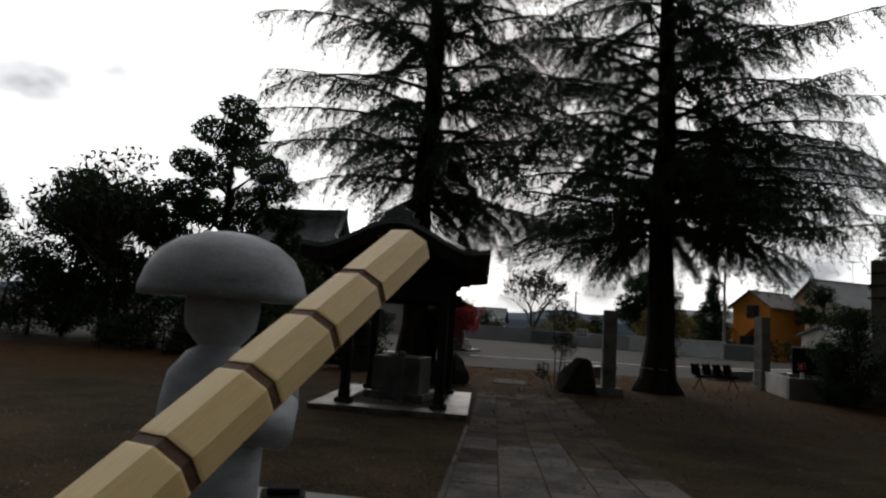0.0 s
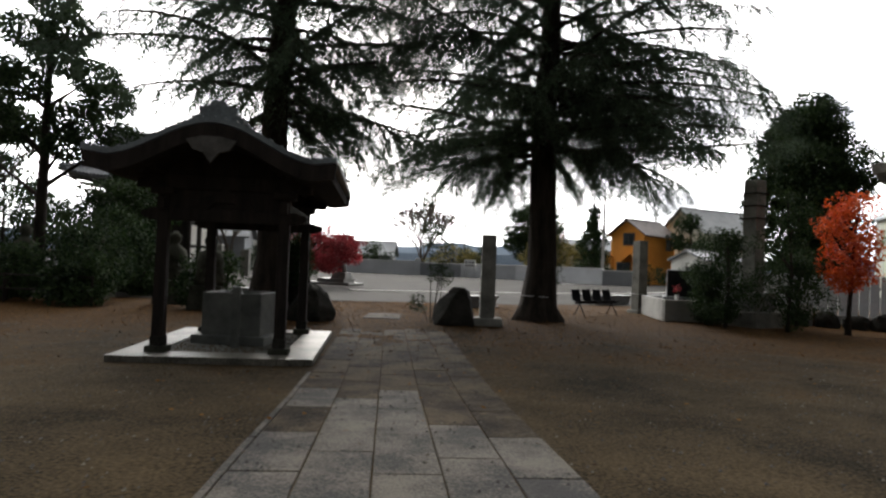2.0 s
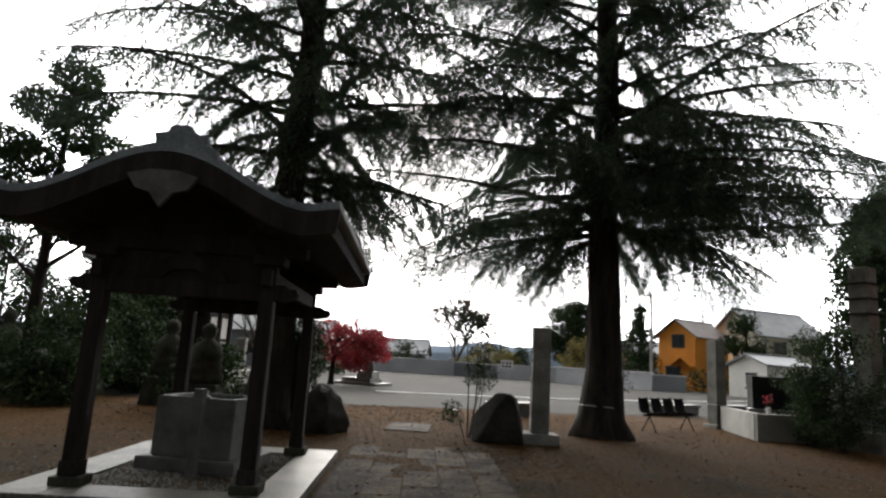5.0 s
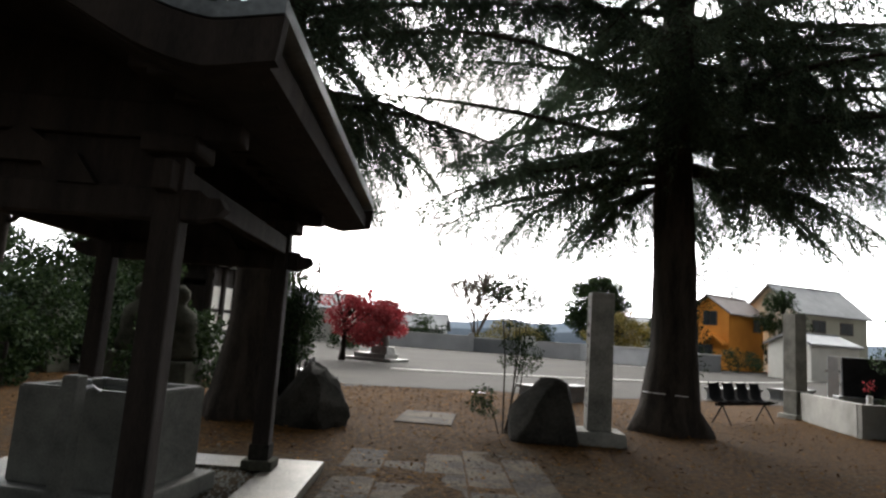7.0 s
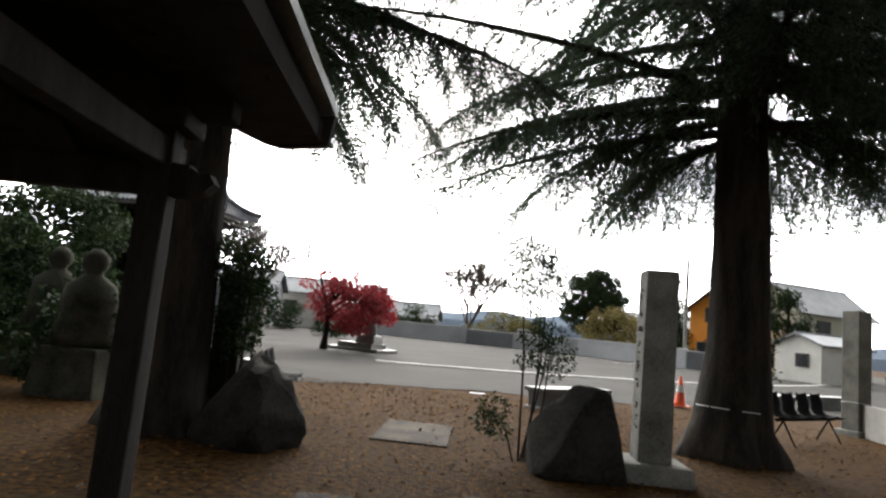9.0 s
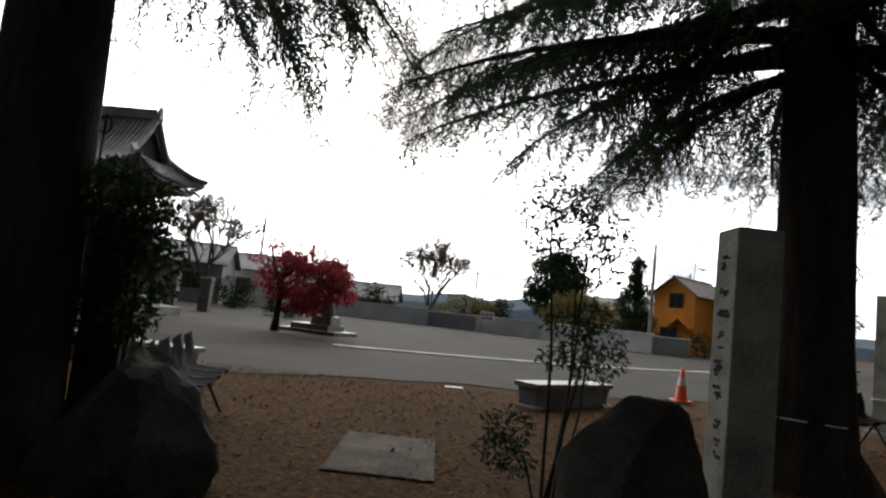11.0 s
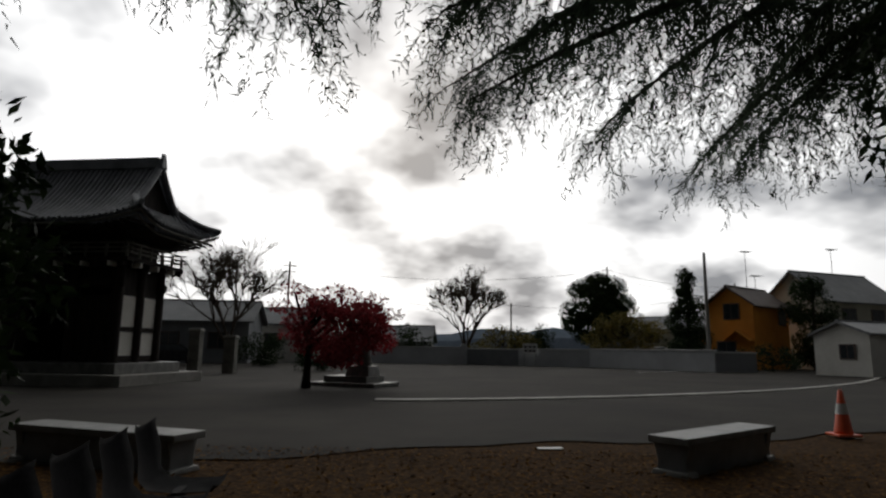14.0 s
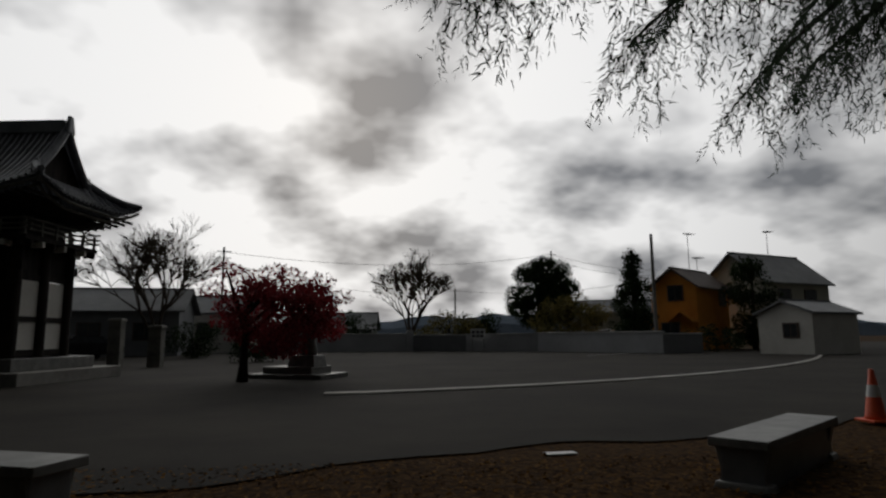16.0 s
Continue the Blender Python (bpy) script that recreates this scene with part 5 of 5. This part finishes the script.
for at, h, lab, arms in (((21.3, 58.2), 9.0, "slim concrete utility pole beside the orange house", 0), ((24.0, 95.0), 12.9, "concrete utility pole behind the round tree", 1),
                         ((-16.0, 80.0), 10.9, "concrete utility pole behind the red maple", 2), ((12.5, 110.0), 9.0, "distant utility pole with a crossarm", 1), ((-17.5, 72.0), 8.6, "distant utility pole above the low houses", 2), ((44.0, 100.0), 11.5, "distant utility pole above the roofs", 2)):
    build_utility_pole(at, h, lab, arms)
for a, b, sag in (((-16, 80, 10.4), (24, 95, 12.5), 1.5), ((24, 95, 12.5), (44, 100, 11.0), 0.8), ((-40, 85, 9.5), (-16, 80, 9.8), 0.9), ((24, 95, 11.7), (44, 100, 10.3), 0.9), ((-16, 80, 9.4), (12.5, 110, 8.5), 1.6), ((12.5, 110, 8.6), (44, 100, 10.4), 1.4)):
    pts = [(a[0] + (b[0] - a[0]) * k / 16, a[1] + (b[1] - a[1]) * k / 16, a[2] + (b[2] - a[2]) * k / 16 - sag * 4 * (k / 16) * (1 - k / 16)) for k in range(17)]
    tagged(part("power_cable", tube_bm(pts, [0.022] * 17, 5), M_WIRE), "thin black power cable between poles", "cable", "power cables over the street")


# ---- cars beyond the wall ----
def build_car(at, turn, paint, label, van=False):
    c = root("parked_car", (at[0], at[1], 0.022), label, "car", "cars parked behind the wall", turn)
    if van:
        side = [(-2.1, 0.3), (2.1, 0.3), (2.15, 0.9), (1.75, 1.1), (1.15, 1.85), (-2.0, 1.95), (-2.12, 1.0)]
        glass = [(1.55, 1.12), (1.08, 1.75), (-1.9, 1.82), (-1.95, 1.15)]
        w = 1.66
    else:
        side = [(-2.1, 0.3), (2.1, 0.3), (2.15, 0.75), (1.2, 0.95), (0.55, 1.42), (-1.1, 1.45), (-1.9, 1.0), (-2.15, 0.95)]
        glass = [(1.05, 0.98), (0.50, 1.36), (-1.05, 1.39), (-1.65, 1.02)]
        w = 1.66
    bm = bmesh.new()
    add_prism(bm, side, w, (0, 0, 0))
    bmesh.ops.bevel(bm, geom=bm.edges[:], offset=0.05, segments=2, affect="EDGES")
    part("body", bm, paint, c)
    bm = bmesh.new()
    add_prism(bm, glass, w + 0.02, (0, 0, 0))
    part("side_windows", bm, M_GLASS, c)
    for sx in (-1.3, 1.3):
        for sy in (-0.75, 0.75):
            bm = bmesh.new()
            add_lathe(bm, [(0.30, -0.09), (0.31, -0.07), (0.31, 0.07), (0.30, 0.09)], sides=16)
            wheel = part("wheel", bm, M_BLACK, c)
            wheel.matrix_basis = pose(sx, sy, 0.31, 90, 0, 0)
    return c


# car sides lie along x
build_car((1.0, 74.0), 90, M_METAL, "silver saloon car parked beyond the wall")
build_car((23.9, 74.0), 90, M_WHITE, "white van parked beyond the wall", True)
build_car((-17.0, 52.5), 60, M_BLACK, "dark car parked beside the grey house")


# ---- red maple with monument ----
def build_monument():
    m = root("monument", (-2.05, 33.2, 0), "pale carved stone monument on a stepped granite base", "monument", turn=-25)
    part("step", box_bm((2.6, 1.7, 0.16), (0, 0, -0.02), bevel=0.02), M_GRANITE, m)
    part("step", box_bm((1.7, 1.2, 0.22), (0, 0, 0.13), bevel=0.02), M_GRANITE, m)
    part("pedestal", box_bm((0.95, 0.8, 0.35), (0.35, 0, 0.34), bevel=0.03, taper=0.85), M_GRANITE, m)
    bm = bmesh.new()
    add_lathe(bm, [(0.28, 0), (0.31, 0.15), (0.24, 0.45), (0.26, 0.75), (0.20, 0.95), (0.09, 1.02), (0.13, 1.10), (0.13, 1.22), (0.05, 1.30)], (0.35, 0, 0.68), 18, (1, 0.8))
    add_tube(bm, [(0.55, 0, 1.5), (0.69, -0.1, 1.3), (0.57, -0.22, 1.18)], [0.08, 0.08, 0.06], 8)
    part("figure", bm, M_GRANITE, m, smooth=True)


build_monument()
build_leafy("maple_tree", (-3.35, 31.5), "crimson Japanese maple beside a stone monument", [(x + 0.85, y, z, q) for x, y, z, q in random_clumps(3, 62, 1.75, 1.5, 0.95, 2.75, 0.52)] + [(-0.55, 0, 3.15, 0.42), (-0.1, 0.2, 3.0, 0.4), (0.75, 0.1, 3.1, 0.45), (1.25, 0, 3.0, 0.42), (2.1, 0.1, 2.85, 0.42), (2.65, 0, 2.35, 0.4), (-0.95, 0, 2.6, 0.42)], M_RED, 0.12, 5, density=1000, size=0.11, flat=0.55)
build_leafy("maple_tree", (13.1, 13.8), "slender orange-red maple before the slat fence", random_clumps(8, 40, 0.85, 0.85, 1.3, 3.45, 0.40), M_ORANGE, 0.06, 6, density=1200, size=0.085, flat=0.7)

# ---- evergreens and shrubs round the yard ----
build_leafy("broadleaf_tree", (-9.9, 19.0), "pruned evergreen with tiered leafy pads", [(0.1, 0, 9.3, 0.75), (-0.9, 0.2, 8.4, 0.85), (0.8, -0.3, 8.3, 0.8), (0.1, 0.3, 7.6, 0.9), (-1.6, 0, 7.1, 0.8), (1.3, 0.4, 7.0, 0.85), (-0.4, -0.5, 6.5, 0.8), (1.9, 0, 6.2, 0.85), (-1.9, 0.3, 5.9, 0.9), (0.6, 0.5, 5.6, 0.9), (-1.0, 0, 5.2, 0.8), (2.3, 0.2, 5.0, 0.8), (-2.4, 0, 4.7, 0.75), (0.9, -0.4, 4.6, 0.7), (-3.0, 0.3, 4.2, 0.6), (2.6, 0, 4.1, 0.6)], M_LEAF, 0.18, 21, density=3400, size=0.125, flat=0.66)
build_leafy("round_evergreen", (17.6, 22.0), "tall rounded dark evergreen tree", random_clumps(31, 110, 1.9, 1.9, 0.8, 8.3, 0.8), M_LEAF, 0.22, 22, density=1100, size=0.15)
for k, (x, y, r, h) in enumerate(((10.3, 14.6, 0.85, 2.4), (10.3, 15.6, 0.6, 1.7), (12.6, 15.1, 1.0, 2.0), (11.3, 17.2, 0.8, 2.6), (11.7, 14.1, 0.75, 3.5), (22.5, 19.5, 1.6, 3.2))):
    build_leafy("shrub", (x, y), "dense dark evergreen shrub beside the stele" if k != 5 else "broad dark evergreen shrub behind the fence", random_clumps(40 + k, 24, r, r, 0.25, h, 0.38), M_LEAF, 0.04, 50 + k, density=2000, size=0.07, group="shrubs round the stele", category="shrub")
for k, (x, y, r, h) in enumerate(((-6.4, 14.9, 0.8, 1.1), (-6.9, 16.0, 1.2, 2.0), (-8.7, 15.6, 1.1, 1.2), (-10.8, 16.5, 1.3, 1.8), (-12.8, 17.5, 1.5, 2.6), (-8.2, 20.0, 1.5, 2.6), (-14.5, 20.0, 2.0, 3.4), (-10.8, 22.0, 1.8, 3.0), (-13.2, 24.5, 2.0, 3.8), (-17.0, 18.5, 2.0, 3.0), (-20.0, 20.5, 2.4, 3.6), (-6.6, 18.9, 0.9, 1.4), (-3.3, 15.2, 0.7, 1.2))):
    build_leafy("garden_bush", (x, y), "dark clipped evergreen bush in the temple garden", random_clumps(60 + k, 20, r, r, 0.2, h, 0.5), M_LEAF, 0.05, 70 + k, density=1000, size=0.11, group="bushes of the temple garden", category="shrub")
for k, (x, y, h, r) in enumerate(((-16.5, 22.0, 6.4, 1.9), (-20.0, 24.5, 7.6, 2.2), (-24.0, 22.0, 6.5, 2.2))):
    build_leafy("garden_tree", (x, y), "dark evergreen tree on the garden's edge", random_clumps(90 + k, 44, r, r, 1.2, h, 0.75), M_LEAF, 0.15, 95 + k, density=650, size=0.16, group="trees on the garden edge")
for k, (x, y, r, h) in enumerate(((-9.0, 22.5, 1.7, 4.4), (-12.3, 21.0, 2.0, 4.9), (-16.0, 19.0, 2.0, 5.0), (-7.9, 20.4, 1.2, 2.4))):
    build_leafy("tall_bush", (x, y), "tall dark evergreen bush closing the garden", random_clumps(260 + k, 30, r, r, 0.4, h, 0.65), M_LEAF, 0.06, 270 + k, density=800, size=0.14, group="tall bushes of the temple garden", category="shrub")
build_bare((-14.5, 20.5), "crooked half-bare garden tree", 4.6, 0.75, 4, depth=4, r0=0.12, trunk=0.24, leaf=M_LEAF)

build_leafy("yellowing_bush", (18.5, 17.7), "tall yellow-green shrub before the stone gate", random_clumps(111, 44, 0.8, 0.7, 0.6, 4.6, 0.45), M_LEAF_Y, 0.06, 112, density=1500, size=0.11, category="shrub")

# camellia bush by the boulder, and the tall thin-stemmed shrub by the pillar
build_leafy("camellia_bush", (-0.80, 13.50), "glossy-leaved camellia bush behind a boulder", random_clumps(120, 30, 0.48, 0.30, 0.85, 2.0, 0.21), M_LEAF, 0.03, 121, density=4200, size=0.06, category="shrub", slim=0.45,
            stems=[(0, 0, -0.15, 0.05, 1.75, 0.016), (0.06, 0.05, 0.12, 0.02, 1.8, 0.016), (0.1, 0.08, 0.22, 0.1, 1.45, 0.013), (-0.06, 0, -0.22, 0.06, 1.4, 0.013)])
NANDINA = [(-0.12, 0, 2.30, 0.17), (0.02, 0.05, 2.22, 0.19), (0.16, 0.05, 2.24, 0.17), (-0.22, 0, 2.08, 0.18), (0.30, -0.05, 2.05, 0.18), (0.08, 0.08, 2.05, 0.19), (0.40, 0.0, 1.92, 0.15), (0.2, 0, 1.86, 0.18), (-0.05, 0.05, 1.84, 0.16), (0.34, 0.06, 1.70, 0.14), (0.02, 0.02, 1.62, 0.12), (-0.16, 0.04, 1.88, 0.13),
           (0.28, 0, 1.36, 0.17), (0.10, 0.05, 1.28, 0.18), (0.36, 0.05, 1.20, 0.18), (0.18, 0, 1.10, 0.18), (0.42, 0.0, 1.05, 0.13), (0.0, 0.02, 1.04, 0.13), (0.3, 0.05, 0.93, 0.13), (-0.32, -0.2, 0.55, 0.19), (-0.38, -0.25, 0.40, 0.17), (-0.24, -0.15, 0.32, 0.15)]
build_leafy("nandina_shrub", (2.41, 13.45), "slender multi-stemmed shrub with feathery leaf tufts", NANDINA, M_LEAF, 0.02, 131, density=7500, size=0.05, flat=0.7, slim=0.36, category="shrub",
            stems=[(0, 0, -0.12, 0, 2.15, 0.014), (0.05, 0.03, 0.2, 0.05, 2.05, 0.013), (0.08, 0, 0.12, 0.02, 1.9, 0.012), (0.02, 0.05, 0.3, 0, 1.8, 0.011), (0.1, 0.02, 0.28, 0.04, 1.3, 0.011), (-0.05, -0.04, -0.35, -0.22, 0.6, 0.01)])


build_leafy("trunk_shoots", (5.88, 15.35), "thin leafy shoots growing beside a cedar trunk", [(0.02, 0, 3.0, 0.2), (0.12, 0.05, 2.75, 0.2), (-0.05, 0, 2.5, 0.2), (0.1, 0, 2.2, 0.22), (0.0, 0.05, 1.9, 0.2), (0.12, 0, 1.65, 0.2), (0.02, 0, 1.4, 0.2), (0.1, 0.03, 1.1, 0.18)], M_LEAF, 0.02, 133, density=3600, size=0.06, slim=0.4, category="shrub",
            stems=[(-0.1, 0, 0.05, 0, 2.9, 0.014), (-0.05, 0.04, 0.12, 0.03, 2.4, 0.012), (-0.08, -0.03, 0.0, 0, 1.9, 0.012)])


def build_staff():
    t = root("bronze_staff", (-1.30, 13.95, 0), "tall thin bronze staff with a ringed head", "staff")
    part("shaft", tube_bm([(0, 0, -0.05), (0, 0, 2.42)], [0.014, 0.009], 8), M_ROCK, t)
    ring = [(0.05 * math.sin(a), 0, 2.49 - 0.07 * math.cos(a)) for a in [k * math.tau / 20 for k in range(21)]]
    part("ring", tube_bm(ring, [0.009] * 21, 6), M_ROCK, t)
    part("spike", tube_bm([(0, 0, 2.41), (0, 0, 2.52), (0, 0, 2.60)], [0.010, 0.011, 0.002], 6), M_ROCK, t)


build_staff()


def build_cord(at, rad, z, label, dip=0.025):
    pts = [(at[0] + math.cos(a) * rad, at[1] + math.sin(a) * rad, z + dip * math.cos(a + 2.4)) for a in [k * math.tau / 24 for k in range(25)]]
    tagged(part("cord", tube_bm(pts, [0.007] * 25, 6), M_WHITE), label, "cord", "white cords tied round")


build_cord((5.37, 15.0), 0.465, 0.62, "thin white cord tied round a cedar trunk")
build_cord((9.75, 19.2), 0.262, 0.62, "thin white cord tied round a stone gate pillar")

# ---- garden statues and railing on the far side of the pavilion ----
def build_garden_statue(at, h, label, turn):
    z0 = h * 0.32
    p = root("stone_plinth", (at[0], at[1], 0), "rough stone base under a garden statue", "pedestal", "plinths of the garden statues")
    part("base", box_bm((0.9, 0.8, z0 + 0.05), (0, 0, -0.05), bevel=0.05, taper=0.85), M_MOSSY, p)
    b = h - z0
    bm = bmesh.new()
    add_lathe(bm, [(0.36, 0), (0.40, 0.10 * b), (0.33, 0.28 * b), (0.34, 0.45 * b), (0.30, 0.62 * b), (0.12, 0.72 * b), (0.10, 0.75 * b), (0.16, 0.82 * b), (0.16, 0.92 * b), (0.05, b)], (0, 0, 0), 20, (1, 0.75))
    ob = part("stone_figure", bm, M_MOSSY, smooth=True)
    ob.matrix_world = pose(at[0], at[1], z0 + 0.002, 0, 0, turn)
    tagged(ob, label, "statue", "garden statues")


build_garden_statue((-3.2, 14.8), 1.9, "dark weathered stone statue behind the pavilion", 30)
build_garden_statue((-4.65, 16.3), 2.0, "seated grey stone statue in a dark garden", 30)
build_garden_statue((-9.1, 17.0), 2.05, "hooded pale stone statue among clipped bushes", 20)
build_garden_statue((-7.4, 17.6), 1.75, "small grey stone statue behind clipped bushes", -10)


def build_railing():
    r = root("garden_railing", (0, 0, 0), "low dark pipe railing along the garden bed", "railing")
    a, b = Vector((-11.5, 15.0, 0)), Vector((-6.0, 14.6, 0))
    for z in (0.35, 0.7):
        part("rail", tube_bm([a + Vector((0, 0, z)), b + Vector((0, 0, z))], [0.022, 0.022], 8), M_WOOD, r)
    for k in range(6):
        p = a + (b - a) * k / 5
        part("post", tube_bm([p, p + Vector((0, 0, 0.74))], [0.03, 0.03], 8), M_WOOD, r)


build_railing()

for k in range(12):
    build_rock((12.2 + k * 0.62, 17.0 - k * 0.36), (0.34 + 0.06 * (k % 3), 0.28, 0.26 + 0.05 * (k % 2)), "low dark stone edging the bed below the fence", 20 + k, 37 * k)

# ---- distance: trees, hills ----
build_bare((4.2, 84.0), "large bare spreading tree beyond the wall", 10.0, 0.74, 12, depth=6, r0=0.22, trunk=0.14)
build_bare((-15.5, 60.0), "bare spreading tree before the grey house", 8.0, 0.74, 15, depth=6, r0=0.17, trunk=0.16)
build_leafy("round_tree", (20.2, 85.0), "tall round dark evergreen beyond the wall", random_clumps(140, 95, 4.6, 3.5, 2.5, 10.0, 1.15), M_LEAF, 0.3, 141, density=260, size=0.28)
build_leafy("russet_tree", (21.0, 79.0), "yellow-green autumn tree beyond the wall", random_clumps(142, 50, 4.6, 2.5, 0.8, 5.2, 0.95), M_LEAF_Y, 0.2, 143, density=170, size=0.26)
build_leafy("conifer_tree", (21.9, 63.5), "dark pointed conifer beside the orange house", random_clumps(144, 130, 2.2, 2.2, 0.8, 8.2, 0.6, "cone") + [(0, 0, 8.6, 0.22), (0, 0, 8.2, 0.3)], M_LEAF, 0.15, 145, density=330, size=0.2)
build_leafy("columnar_tree", (32.6, 63.5), "dark rounded evergreen between the two houses", random_clumps(146, 70, 1.9, 1.6, 0.8, 7.6, 0.75), M_LEAF, 0.18, 147, density=240, size=0.22)
build_leafy("russet_bush", (8.0, 80.0), "russet autumn bushes beyond the wall", random_clumps(148, 40, 4.0, 2.0, 0.5, 3.6, 0.9), M_LEAF_Y, 0.12, 149, density=130, size=0.24)
build_leafy("dark_bush", (11.5, 80.5), "round dark bush beyond the wall", random_clumps(150, 36, 2.6, 1.8, 0.5, 4.0, 0.85), M_LEAF, 0.12, 151, density=170, size=0.24)
build_leafy("hedge", (-6.5, 78.0), "dark evergreen hedge beyond the wall", random_clumps(152, 60, 7.0, 1.6, 0.5, 3.4, 0.95, "box"), M_LEAF, 0.1, 153, density=130, size=0.26, category="hedge")
build_leafy("garden_hedge", (26.0, 58.2), "low garden shrubs before the orange house", random_clumps(154, 30, 2.6, 1.3, 0.3, 1.7, 0.5, "box"), M_LEAF, 0.06, 155, density=330, size=0.16, category="hedge")
build_leafy("street_bush", (-11.5, 55.0), "rounded shrub at the corner of the grey house", random_clumps(156, 28, 1.7, 1.3, 0.3, 2.2, 0.6), M_LEAF, 0.06, 157, density=300, size=0.16, category="shrub")
build_leafy("street_bush", (-6.0, 47.0), "low dark shrubs beside the gate road", random_clumps(158, 24, 1.6, 1.1, 0.2, 1.1, 0.5), M_LEAF, 0.05, 159, density=300, size=0.15, category="shrub")


def build_hills():
    bm = bmesh.new()
    prev = None
    for k in range(121):
        x = -1400 + k * 2800 / 120
        h = 27 + 22 * noise.noise((x * 0.0035, 1.0, 0)) + 14 * noise.noise((x * 0.011, 4.0, 0)) + 5 * noise.noise((x * 0.03, 9.0, 0))
        row = [bm.verts.new((x, 900, -5)), bm.verts.new((x, 930, h * 0.55)), bm.verts.new((x, 1000, h))]
        if prev:
            for i in range(2):
                bm.faces.new((prev[i], row[i], row[i + 1], prev[i + 1]))
        prev = row
    tagged(part("backdrop", bm, M_HILL), "hills on the horizon, blue-grey from haze painted into their colour", "hills", kind="structure")


build_hills()
build_litter()
build_path()
